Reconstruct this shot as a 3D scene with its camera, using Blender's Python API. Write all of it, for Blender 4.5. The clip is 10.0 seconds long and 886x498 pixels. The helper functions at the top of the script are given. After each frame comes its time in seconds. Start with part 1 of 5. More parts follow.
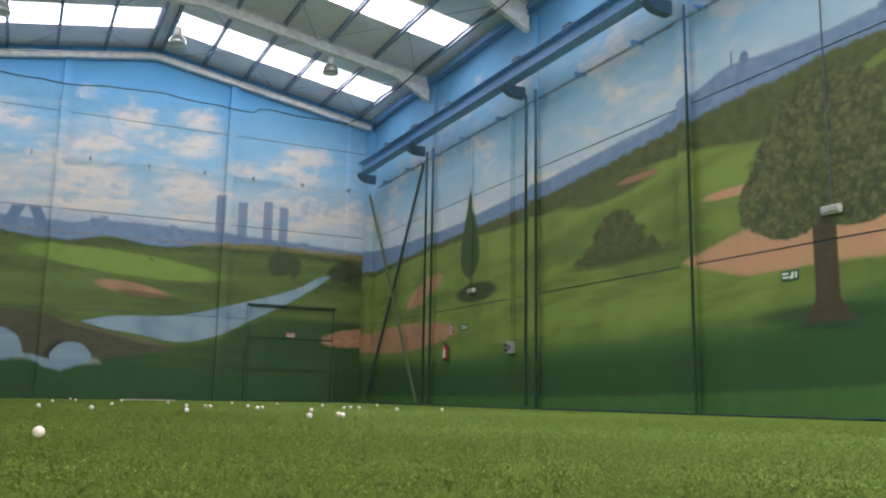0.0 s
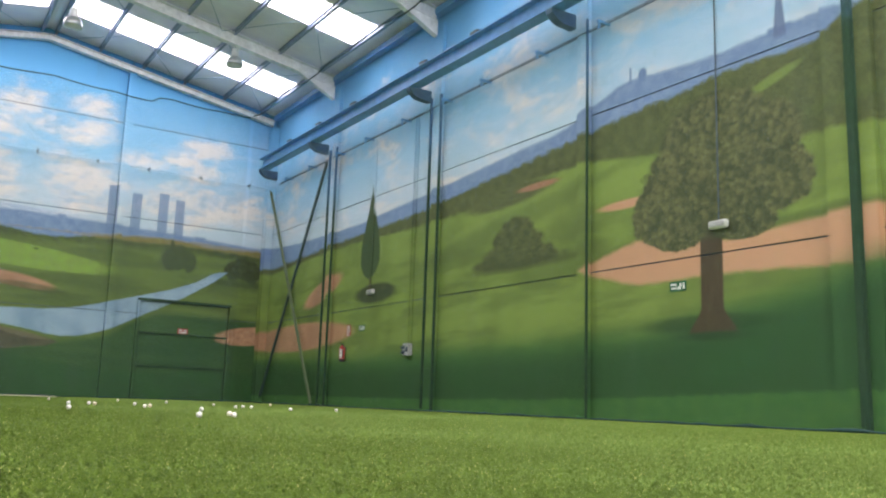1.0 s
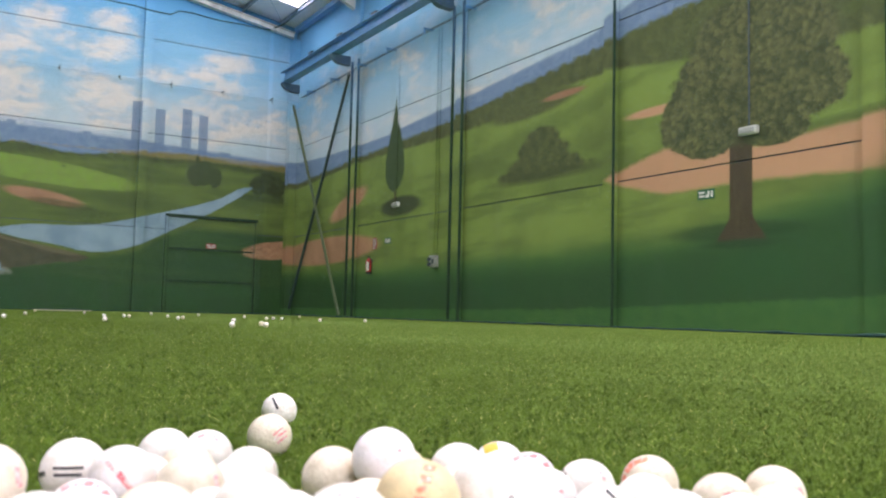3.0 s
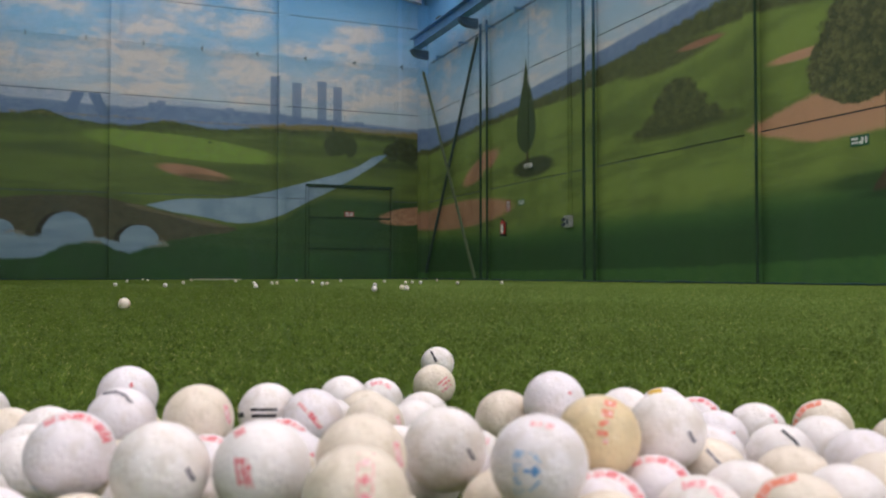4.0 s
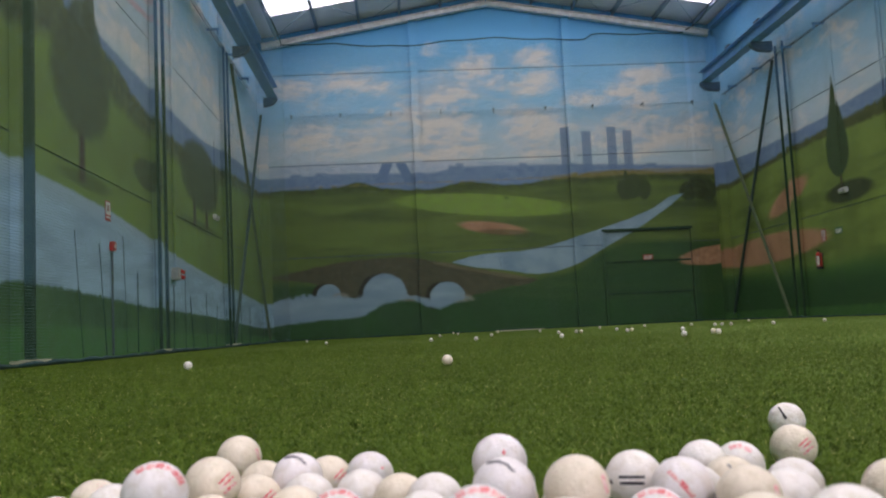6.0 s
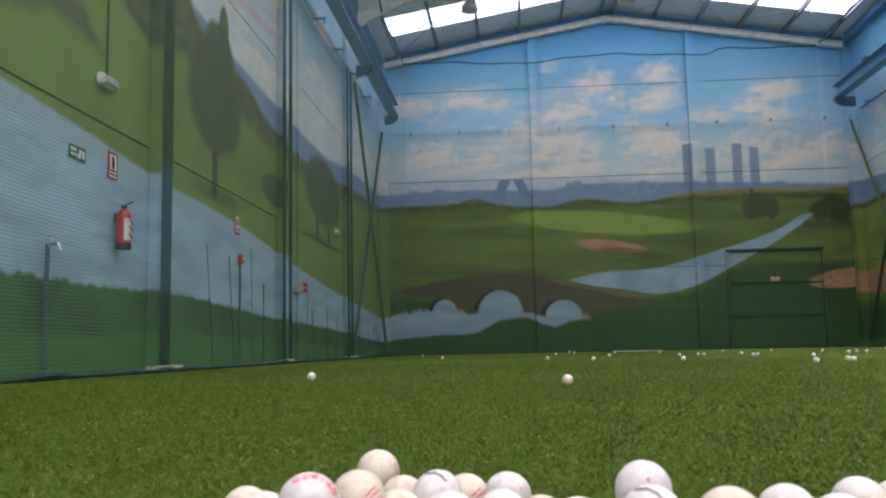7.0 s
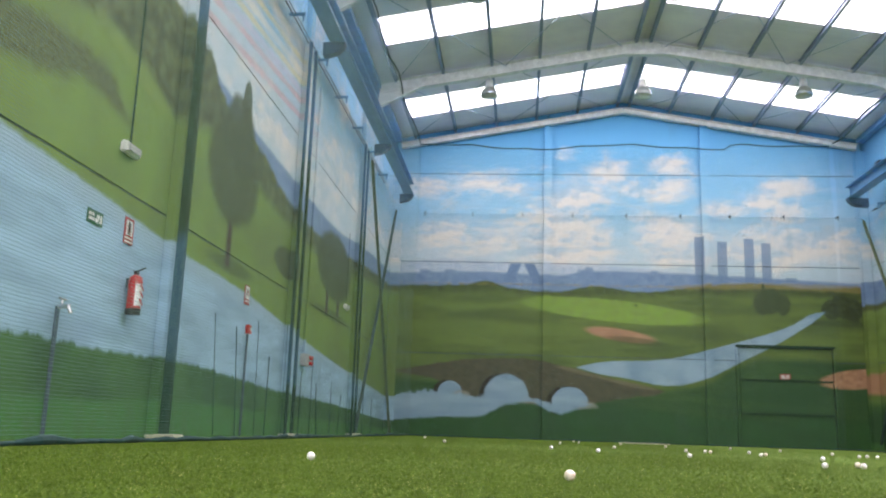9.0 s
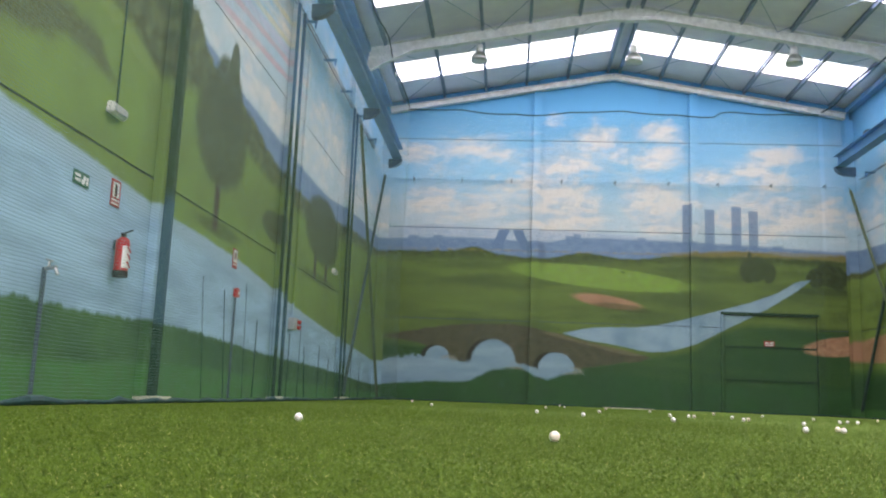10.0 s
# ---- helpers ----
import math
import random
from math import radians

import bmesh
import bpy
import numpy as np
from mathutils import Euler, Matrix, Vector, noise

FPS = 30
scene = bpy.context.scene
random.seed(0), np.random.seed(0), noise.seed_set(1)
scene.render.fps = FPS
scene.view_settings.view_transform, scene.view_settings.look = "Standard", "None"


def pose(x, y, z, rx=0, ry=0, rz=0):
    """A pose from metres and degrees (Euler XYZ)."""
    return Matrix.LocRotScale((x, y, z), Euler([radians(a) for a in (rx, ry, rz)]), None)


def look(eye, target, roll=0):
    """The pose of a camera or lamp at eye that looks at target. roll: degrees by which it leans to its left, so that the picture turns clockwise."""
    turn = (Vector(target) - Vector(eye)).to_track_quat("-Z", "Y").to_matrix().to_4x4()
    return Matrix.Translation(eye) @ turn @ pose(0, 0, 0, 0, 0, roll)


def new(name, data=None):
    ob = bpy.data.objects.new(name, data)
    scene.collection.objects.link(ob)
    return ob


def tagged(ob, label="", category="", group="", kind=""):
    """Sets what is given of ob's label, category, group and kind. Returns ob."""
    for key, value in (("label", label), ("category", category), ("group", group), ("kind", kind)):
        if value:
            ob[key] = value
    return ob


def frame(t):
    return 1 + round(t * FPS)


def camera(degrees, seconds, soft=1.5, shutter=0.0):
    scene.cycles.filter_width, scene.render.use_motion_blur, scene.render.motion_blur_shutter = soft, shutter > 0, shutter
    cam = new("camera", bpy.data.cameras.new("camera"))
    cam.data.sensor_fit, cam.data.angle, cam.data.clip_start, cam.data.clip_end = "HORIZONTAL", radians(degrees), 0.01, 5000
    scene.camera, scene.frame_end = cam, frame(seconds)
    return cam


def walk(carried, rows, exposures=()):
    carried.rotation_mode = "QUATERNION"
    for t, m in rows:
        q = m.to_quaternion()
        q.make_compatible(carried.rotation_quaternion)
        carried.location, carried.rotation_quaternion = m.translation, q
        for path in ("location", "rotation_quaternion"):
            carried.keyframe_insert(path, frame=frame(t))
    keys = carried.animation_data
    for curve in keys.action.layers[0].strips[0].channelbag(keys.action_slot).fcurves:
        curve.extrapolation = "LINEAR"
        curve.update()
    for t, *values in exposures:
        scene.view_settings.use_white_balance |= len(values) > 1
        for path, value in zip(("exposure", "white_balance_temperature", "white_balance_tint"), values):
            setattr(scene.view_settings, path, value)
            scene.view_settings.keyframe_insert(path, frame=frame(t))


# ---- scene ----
cam = camera(54.00, 10.0, soft=2.0)
PATH = [
    (0.0, pose(0.064, 0.020, 0.163, 99.75, -0.97, -26.06)),
    (0.5, pose(0.065, 0.010, 0.164, 99.18, -2.63, -30.53)),
    (1.0, pose(0.063, 0.007, 0.166, 100.01, -1.88, -32.84)),
    (1.5, pose(0.060, 0.027, 0.174, 99.60, -3.56, -35.55)),
    (2.0, pose(0.057, 0.038, 0.162, 98.46, -3.96, -37.83)),
    (2.5, pose(0.062, 0.033, 0.150, 96.57, -2.70, -34.86)),
    (3.8, pose(0.032, 0.027, 0.129, 91.61, -0.30, -24.53)),
    (4.0, pose(0.028, 0.025, 0.129, 91.68, 0.01, -22.31)),
    (4.5, pose(0.019, 0.032, 0.134, 93.16, 1.08, -17.91)),
    (5.0, pose(0.010, 0.035, 0.141, 93.98, 1.84, -13.27)),
    (5.5, pose(-0.002, 0.026, 0.143, 94.49, 2.75, -7.79)),
    (5.7, pose(-0.007, 0.024, 0.144, 94.93, 2.91, -5.63)),
    (6.8, pose(-0.033, -0.007, 0.150, 95.57, 1.46, 3.39)),
    (7.0, pose(-0.037, 0.009, 0.150, 96.56, 1.13, 4.75)),
    (7.5, pose(-0.041, -0.011, 0.157, 98.58, 1.52, 7.80)),
    (8.0, pose(-0.043, 0.004, 0.172, 100.45, 0.60, 7.93)),
    (8.5, pose(-0.044, -0.004, 0.179, 100.62, -1.06, 7.06)),
    (9.0, pose(-0.033, -0.008, 0.176, 101.74, -1.90, 4.94)),
    (9.5, pose(-0.034, -0.012, 0.176, 102.57, -1.42, 5.38)),
    (10.0, pose(-0.030, -0.013, 0.163, 99.53, -2.22, 4.11)),
]
EXPOSURES = [(0.0, -0.27), (1.0, 0.18), (2.5, 0.18), (4.0, -0.87), (5.0, -1.07), (5.7, -0.99), (7.0, -0.68), (8.0, -0.17), (9.0, 0.12), (10.0, 0.03)]
walk(cam, PATH, EXPOSURES)
cam.data.dof.use_dof, cam.data.dof.focus_distance, cam.data.dof.aperture_fstop = True, 2.6, 14.0

# ---- dimensions of the hall ----
XL, XR, YB, YS = -3.72, 9.29, 24.0, -9.0
XM = (XL + XR) / 2
SLOPE = 0.17
Z_RAFTER = 9.20                      # underside of the rafters at the ridge
Z_DECK = 9.58                        # underside of the roof deck at the ridge
JOINTS = (0.0, 2.25, 4.82, 7.40)
COLS_E = (19.62, 14.73, 10.26, 5.70, 1.0, -3.8)
COLS_W = (18.75, 13.45, 8.60, 4.0, -0.6, -5.2)
FRAMES = (19.75, 14.8, 10.2, 5.6, 0.9, -3.9)
BAYS = (24.0,) + FRAMES + (YS,)


def roof(x, z0):
    return z0 - SLOPE * abs(x - XM)


# ---- world and light ----
world = bpy.data.worlds.new("sky")
scene.world = world
world.use_nodes = True
wn = world.node_tree.nodes
sky = wn.new("ShaderNodeTexSky")
sky.sky_type, sky.sun_disc, sky.sun_elevation, sky.sun_rotation = "NISHITA", False, radians(50), radians(140)
wn["Background"].inputs[1].default_value = 0.1
world.node_tree.links.new(sky.outputs[0], wn["Background"].inputs[0])
sun = bpy.data.lights.new("sun", "SUN")
sun.energy, sun.angle, sun.color = 1.2, radians(12), (1, 0.96, 0.9)
new("sun", sun).matrix_world = look((0, 0, 30), (8, -9, 0))
GATE_W = 27.0                        # watts per square metre of the unseen gateway, added to light the balls' fronts
SKYLIGHT_W = 22.0                    # watts per square metre of skylight


def srgb(r, g, b):
    return tuple(((c / 255 + 0.055) / 1.055) ** 2.4 if c > 10 else c / 3294 for c in (r, g, b)) + (1.0,)


# ---- node arithmetic for materials ----
class S:
    """A socket with arithmetic."""

    def __init__(self, g, sock):
        self.g, self.sock = g, sock

    def op(self, kind, *others):
        n = self.g.tree.nodes.new("ShaderNodeMath")
        n.operation = kind
        for k, v in enumerate((self,) + others):
            self.g.put(n.inputs[k], v)
        return S(self.g, n.outputs[0])

    def __add__(self, o): return self.op("ADD", o)
    def __radd__(self, o): return self.op("ADD", o)
    def __sub__(self, o): return self.op("SUBTRACT", o)
    def __rsub__(self, o): return (self * -1.0).op("ADD", o)
    def __mul__(self, o): return self.op("MULTIPLY", o)
    def __rmul__(self, o): return self.op("MULTIPLY", o)
    def __truediv__(self, o): return self.op("DIVIDE", o)
    def abs(self): return self.op("ABSOLUTE")
    def min(self, o): return self.op("MINIMUM", o)
    def max(self, o): return self.op("MAXIMUM", o)


class G:
    """A material's node tree."""

    def __init__(self, name):
        self.mat = bpy.data.materials.new(name)
        self.mat.use_nodes = True
        self.tree = self.mat.node_tree
        self.bsdf = self.tree.nodes["Principled BSDF"]
        self.out = self.tree.nodes["Material Output"]

    def put(self, inp, v):
        if isinstance(v, S):
            self.tree.links.new(v.sock, inp)
        else:
            inp.default_value = v

    def pos(self):
        n = self.tree.nodes.new("ShaderNodeNewGeometry")
        x = self.tree.nodes.new("ShaderNodeSeparateXYZ")
        self.tree.links.new(n.outputs["Position"], x.inputs[0])
        return [S(self, o) for o in x.outputs]

    def obj(self):
        return S(self, self.tree.nodes.new("ShaderNodeTexCoord").outputs["Object"])

    def rand(self):
        return S(self, self.tree.nodes.new("ShaderNodeObjectInfo").outputs["Random"])

    def vec(self, x, y, z=0.0):
        n = self.tree.nodes.new("ShaderNodeCombineXYZ")
        for k, v in enumerate((x, y, z)):
            self.put(n.inputs[k], v)
        return S(self, n.outputs[0])

    def noise(self, vec, scale, detail=3.0, rough=0.55):
        n = self.tree.nodes.new("ShaderNodeTexNoise")
        self.put(n.inputs["Vector"], vec)
        n.inputs["Scale"].default_value, n.inputs["Detail"].default_value, n.inputs["Roughness"].default_value = scale, detail, rough
        return S(self, n.outputs["Fac"])

    def voronoi(self, vec, scale, feature="F1"):
        n = self.tree.nodes.new("ShaderNodeTexVoronoi")
        n.feature = feature
        self.put(n.inputs["Vector"], vec)
        n.inputs["Scale"].default_value = scale
        return S(self, n.outputs["Distance"])

    def step(self, v, a, b):
        """0 below a, 1 above b, smooth between."""
        n = self.tree.nodes.new("ShaderNodeMapRange")
        n.interpolation_type = "SMOOTHSTEP"
        self.put(n.inputs["Value"], v)
        n.inputs["From Min"].default_value, n.inputs["From Max"].default_value = a, b
        return S(self, n.outputs["Result"])

    def curve(self, u, pts):
        """A smooth height curve through a few points (u, height)."""
        u0, u1 = pts[0][0], pts[-1][0]
        n = self.tree.nodes.new("ShaderNodeFloatCurve")
        c = n.mapping.curves[0]
        while len(c.points) < len(pts):
            c.points.new(0.5, 0.5)
        for p, (a, h) in zip(c.points, sorted(pts)):
            p.location, p.handle_type = ((a - u0) / (u1 - u0), h / 10), "AUTO_CLAMPED"
        n.mapping.extend = "HORIZONTAL"
        n.mapping.update()
        self.put(n.inputs["Value"], (u - u0) / (u1 - u0))
        return S(self, n.outputs[0]) * 10.0

    def mix(self, f, a, b):
        n = self.tree.nodes.new("ShaderNodeMix")
        n.data_type = "RGBA"
        self.put(n.inputs[0], f)
        self.put(n.inputs[6], a)
        self.put(n.inputs[7], b)
        return S(self, n.outputs[2])

    def bump(self, h, strength, dist=0.01):
        n = self.tree.nodes.new("ShaderNodeBump")
        n.inputs["Strength"].default_value, n.inputs["Distance"].default_value = strength, dist
        self.put(n.inputs["Height"], h)
        self.put(self.bsdf.inputs["Normal"], S(self, n.outputs[0]))

    def done(self, col=None, rough=0.6, metal=0.0, spec=0.5):
        if col is not None:
            self.put(self.bsdf.inputs["Base Color"], col)
        self.put(self.bsdf.inputs["Roughness"], rough)
        self.bsdf.inputs["Metallic"].default_value = metal
        self.bsdf.inputs["Specular IOR Level"].default_value = spec
        return self.mat


def plain(name, col, rough=0.5, metal=0.0, vary=0.12, scale=6.0, bump=0.0):
    """Paint, plastic or metal with faint stains and grain."""
    g = G(name)
    v = g.obj()
    n = g.noise(v, scale, 4.0)
    m = g.noise(v, scale * 9, 2.0)
    dark = tuple(c * (1 - 2.2 * vary) for c in col[:3]) + (1.0,)
    c = g.mix(g.step(n * 0.7 + m * 0.3, 0.35, 0.68), dark, col)
    if bump:
        g.bump(m, bump, 0.002)
    return g.done(c, rough, metal)


# ---- the painted walls ----
SKY_HI, SKY_MID, SKY_LO = srgb(92, 162, 212), srgb(138, 188, 220), srgb(182, 200, 210)
CLOUD, CLOUD_SH = srgb(224, 215, 207), srgb(172, 190, 206)
MOUNT, MOUNT_HI = srgb(104, 128, 164), srgb(124, 146, 178)
FOREST, FOREST_HI = srgb(66, 74, 40), srgb(98, 106, 60)
GRASS, GRASS_HI, GRASS_DK = srgb(102, 120, 54), srgb(122, 143, 66), srgb(80, 96, 46)
DEEP, DEEP_HI = srgb(44, 76, 38), srgb(68, 106, 50)
SAND, SAND_SH = srgb(188, 144, 112), srgb(150, 110, 84)
WATER, WATER_HI = srgb(124, 150, 172), srgb(148, 172, 190)
STONE, STONE_HI = srgb(62, 60, 46), srgb(96, 90, 68)
TRUNK = srgb(66, 54, 38)


class Mural(G):
    def begin(self, along):
        p = self.pos()
        self.u, self.v = p[along], p[2]
        self.w = self.vec(self.u, self.v)
        self.n1 = self.noise(self.w, 0.9, 4.0)
        self.n2 = self.noise(self.w, 5.0, 4.0)
        self.n3 = self.noise(self.w, 22.0, 3.0)
        self.rough_edge = (self.n2 - 0.5) * 0.22 + (self.n3 - 0.5) * 0.10

    def heaven(self, seed, cover=0.5, low=4.2, banks=()):
        """Blue sky, paler downwards, with soft heaped clouds and thin wisps between them."""
        v = self.v
        c = self.mix(self.step(v, low, low + 2.0), SKY_LO, SKY_MID)
        c = self.mix(self.step(v, low + 1.6, low + 4.2), c, SKY_HI)
        q = self.vec(self.u * 0.62 + seed, v * 1.15, seed)
        n = self.noise(q, 0.9, 6.0, 0.56)
        n2 = self.noise(self.vec(self.u * 0.62 + seed + 0.06, v * 1.15 - 0.14, seed), 0.9, 6.0, 0.56)
        puff = self.noise(self.vec(self.u * 0.8 + seed, v * 1.1, seed + 4.0), 2.6, 6.0, 0.65)
        fade = self.step(v, 8.4, 6.4)
        body = n * 0.7 + puff * 0.3
        if banks:
            lump = None
            for cu, cv, ru, rv in banks:
                o = self.oval(cu, cv, ru * 1.5, rv * 1.6, 0.9, 3.2)
                lump = o if lump is None else lump.max(o)
            body = body * 1.0 + lump * 0.26 - 0.13
        m = self.step(body + (fade - 1.0) * (0.05 if banks else 0.14), cover - 0.02, cover + 0.22)
        wisp = self.step(self.noise(self.vec(self.u * 0.5 + seed, v * 1.9, seed + 9.0), 1.3, 6.0, 0.62), 0.44, 0.72) * fade
        shade = self.step(n2 - n + (puff - 0.5) * 0.25, -0.05, 0.10)
        c = self.mix(wisp * 0.35, c, srgb(204, 214, 224))
        self.c = self.mix(m * 0.88, c, self.mix(shade, CLOUD, CLOUD_SH))

    def lay(self, mask, a, b=None, n=None, lo=0.25, hi=0.75):
        col = a if b is None else self.mix(self.step(self.n2 if n is None else n, lo, hi), a, b)
        self.c = self.mix(mask, self.c, col)

    def below(self, pts, soft=0.05, edge=0.0):
        h = self.curve(self.u, pts) - self.v
        return self.step(h + self.rough_edge * edge, -soft, soft)

    def oval(self, cu, cv, ru, rv, soft=0.1, edge=0.0, tilt=0.0):
        du, dv = (self.u - cu), (self.v - cv)
        if tilt:
            dv = dv - du * tilt
        d = ((du / ru) * (du / ru) + (dv / rv) * (dv / rv)).op("SQRT")
        return self.step(1.0 - d + self.rough_edge * edge, -soft, soft)

    def box(self, u0, u1, v0, v1, soft=0.02, lean=0.0):
        uu = self.u - lean * (self.v - v0) if lean else self.u
        a = self.step(uu, u0 - soft, u0 + soft) * self.step(uu, u1 + soft, u1 - soft)
        return a * self.step(self.v, v0 - soft, v0 + soft) * self.step(self.v, v1 + soft, v1 - soft)

    def band(self, top, bottom, soft=0.03, edge=0.0):
        return self.below(top, soft, edge) * self.step(self.v - self.curve(self.u, bottom) + self.rough_edge * edge, -soft, soft)

    def crown(self, cu, cv, ru, rv, edge=1.2, dark=FOREST, light=FOREST_HI, tilt=0.0):
        leaf = self.voronoi(self.vec(self.u + self.n3 * 0.2, self.v + self.n2 * 0.2), 9.0)
        self.lay(self.oval(cu, cv, ru, rv, 0.13, edge, tilt) * 0.94, light, dark, self.n3 * 0.5 + leaf * 0.4, 0.05, 0.48)

    def finish(self):
        grain = self.noise(self.w, 60.0, 2.0)
        stain = self.noise(self.vec(self.u * 2.0, self.v * 0.35), 1.0, 4.0)
        c = self.mix(self.step(stain, 0.5, 0.8) * 0.10, self.c, srgb(96, 100, 96))
        self.bump(grain * 0.6 + self.n3 * 0.4, 0.25, 0.006)
        return self.done(c, 0.75, 0.0, 0.3)


def mural_north():
    m = Mural("painted_landscape_with_bridge_and_lake")
    m.begin(0)
    m.heaven(3.1, 0.44, 4.7, ((-0.5, 7.2, 0.9, 0.34), (1.9, 7.0, 1.2, 0.4), (2.2, 7.5, 0.5, 0.2), (-0.6, 5.5, 1.6, 0.55), (1.6, 5.4, 0.9, 0.45), (3.7, 5.4, 1.0, 0.5), (4.2, 6.9, 0.45, 0.24), (5.5, 6.45, 0.55, 0.18), (6.5, 6.6, 0.4, 0.17), (7.3, 7.0, 0.6, 0.16), (7.3, 6.3, 0.6, 0.2), (1.2, 8.0, 0.3, 0.15), (4.1, 7.7, 0.5, 0.2), (-2.4, 5.6, 0.5, 0.3), (-2.9, 7.0, 0.4, 0.2), (7.2, 5.4, 1.4, 0.4)))
    m.n4 = m.noise(m.vec(m.u * 0.35, m.v * 2.6), 1.0, 4.0)
    # a pale ridge, far mountains, towers and the leaning pair
    m.lay(m.below([(-3.8, 4.76), (-2.0, 4.90), (-0.5, 4.82), (2.0, 4.80), (4.0, 4.66), (6.0, 4.56), (9.3, 4.42)], 0.05, 0.6) * 0.7, srgb(150, 166, 196), srgb(186, 194, 208))
    for a, b, top in ((-2.9, -2.6, 4.58), (-2.2, -1.9, 4.60), (1.5, 1.72, 4.66), (1.72, 1.92, 4.72), (2.5, 2.9, 4.62), (3.5, 3.7, 4.66), (7.1, 7.4, 4.52)):
        m.lay(m.box(a, b, 4.3, top, 0.03) * 0.8, MOUNT)
    m.lay(m.below([(-3.8, 4.46), (-1.4, 4.55), (0.9, 4.48), (1.9, 4.62), (4.4, 4.58), (6.1, 4.52), (9.3, 4.36)], 0.04, 0.5), MOUNT, MOUNT_HI)
    for a, b, top in ((4.70, 4.93, 5.63), (5.31, 5.57, 5.50), (6.03, 6.29, 5.60), (6.49, 6.74, 5.48)):
        m.lay(m.box(a, b, 4.3, top, 0.025) * 0.8, MOUNT)
    m.lay(m.box(-0.58, -0.28, 4.25, 4.80, 0.03, 0.42), MOUNT)
    m.lay(m.box(0.27, 0.56, 4.25, 4.80, 0.03, -0.46), MOUNT)
    # rolling ground with bushes on the crest
    m.lay(m.below([(-3.8, 4.14), (-1.6, 4.18), (-1.05, 4.30), (-0.4, 4.12), (0.9, 4.02), (2.0, 4.20), (3.2, 4.06), (5.0, 4.26), (6.6, 4.34), (7.6, 4.24), (9.3, 4.30)], 0.04, 0.7), FOREST, GRASS_DK)
    m.lay(m.band([(3.6, 4.22), (5.0, 4.30), (6.6, 4.36), (9.3, 4.32)], [(3.6, 4.2), (5.0, 4.16), (6.6, 4.2), (9.3, 4.12)], 0.05, 0.7) * 0.6, srgb(146, 128, 78))
    m.lay(m.below([(-3.8, 4.0), (-1.0, 4.0), (0.9, 3.92), (3.2, 3.95), (6.6, 4.05), (9.3, 3.95)], 0.12, 0.6), GRASS_DK, GRASS, m.n4, 0.3, 0.7)
    m.lay(m.band([(-3.8, 3.1), (-1.5, 3.22), (1.2, 3.0), (5.0, 2.7)], [(-3.8, 2.7), (-1.5, 2.75), (1.2, 2.75), (5.0, 2.7)], 0.14, 0.6) * 0.7, GRASS)
    # putting green and its bunker
    m.lay(m.oval(2.45, 3.52, 2.45, 0.30, 0.12, 0.5, -0.085), GRASS_HI, srgb(128, 160, 62), m.n2)
    m.lay(m.box(3.02, 3.14, 3.66, 3.71, 0.02), GRASS_DK)
    m.lay(m.oval(2.66, 2.86, 0.92, 0.17, 0.2, 0.4, -0.14), SAND_SH, SAND, m.n1)
    m.lay(m.oval(3.1, 2.70, 0.8, 0.10, 0.3, 0.6, -0.1) * 0.6, FOREST)
    # trees at the lake's head
    for cu, cv, ru, rv in ((6.45, 3.80, 0.24, 0.30), (6.72, 3.88, 0.26, 0.34), (6.98, 3.78, 0.22, 0.28), (6.5, 4.12, 0.06, 0.22)):
        m.crown(cu, cv, ru, rv, 3.4, srgb(62, 72, 40), GRASS_DK)
    for cu, cv, ru, rv in ((8.25, 3.66, 0.24, 0.26), (8.52, 3.76, 0.28, 0.34), (8.80, 3.68, 0.26, 0.34), (9.18, 3.66, 0.17, 0.40)):
        m.crown(cu, cv, ru, rv, 3.0, srgb(52, 60, 34), FOREST_HI)
    m.lay(m.oval(8.5, 3.30, 1.0, 0.10, 0.5, 1.4) * 0.7, srgb(62, 74, 40))
    # lake
    m.lay(m.band([(1.2, 1.8), (1.6, 1.99), (4.0, 2.26), (5.5, 2.66), (7.05, 3.15), (8.06, 3.60), (8.4, 3.3)],
                 [(1.2, 2.1), (1.6, 1.92), (3.0, 1.66), (3.9, 1.53), (4.8, 1.70), (6.0, 2.29), (7.2, 2.95), (8.06, 3.56), (8.4, 3.9)], 0.03, 0.3), WATER, WATER_HI, m.n1, 0.35, 0.6)
    # near ground
    m.lay(m.below([(-3.8, 1.55), (-2.2, 1.5), (1.0, 1.0), (2.2, 1.1), (3.8, 1.40), (4.9, 1.62), (6.0, 2.2), (7.0, 2.3), (9.3, 2.2)], 0.14, 0.5), DEEP, srgb(62, 90, 40), m.n4, 0.35, 0.75)
    m.lay(m.oval(8.9, 1.84, 1.05, 0.26, 0.12, 0.5, 0.1), SAND_SH, SAND)
    # bridge
    m.lay(m.band([(-3.4, 1.76), (-2.2, 2.0), (-1.1, 2.13), (0.0, 2.16), (1.0, 2.0), (2.0, 1.78), (3.0, 1.56), (3.8, 1.38), (4.3, 1.1)],
                 [(-3.4, 1.70), (-2.2, 1.48), (-1.4, 1.1), (0.4, 0.9), (1.9, 1.0), (3.0, 1.2), (3.8, 1.34), (4.3, 1.7)], 0.03, 0.5), STONE, STONE_HI, m.n3 * 0.6 + m.n2 * 0.4)
    m.lay(m.band([(0.6, 1.8), (1.0, 1.98), (2.0, 1.75), (3.6, 1.42), (4.0, 1.2)], [(0.6, 2.1), (1.0, 1.93), (2.0, 1.69), (3.6, 1.40), (4.0, 1.6)], 0.02) * 0.6, srgb(120, 112, 84))
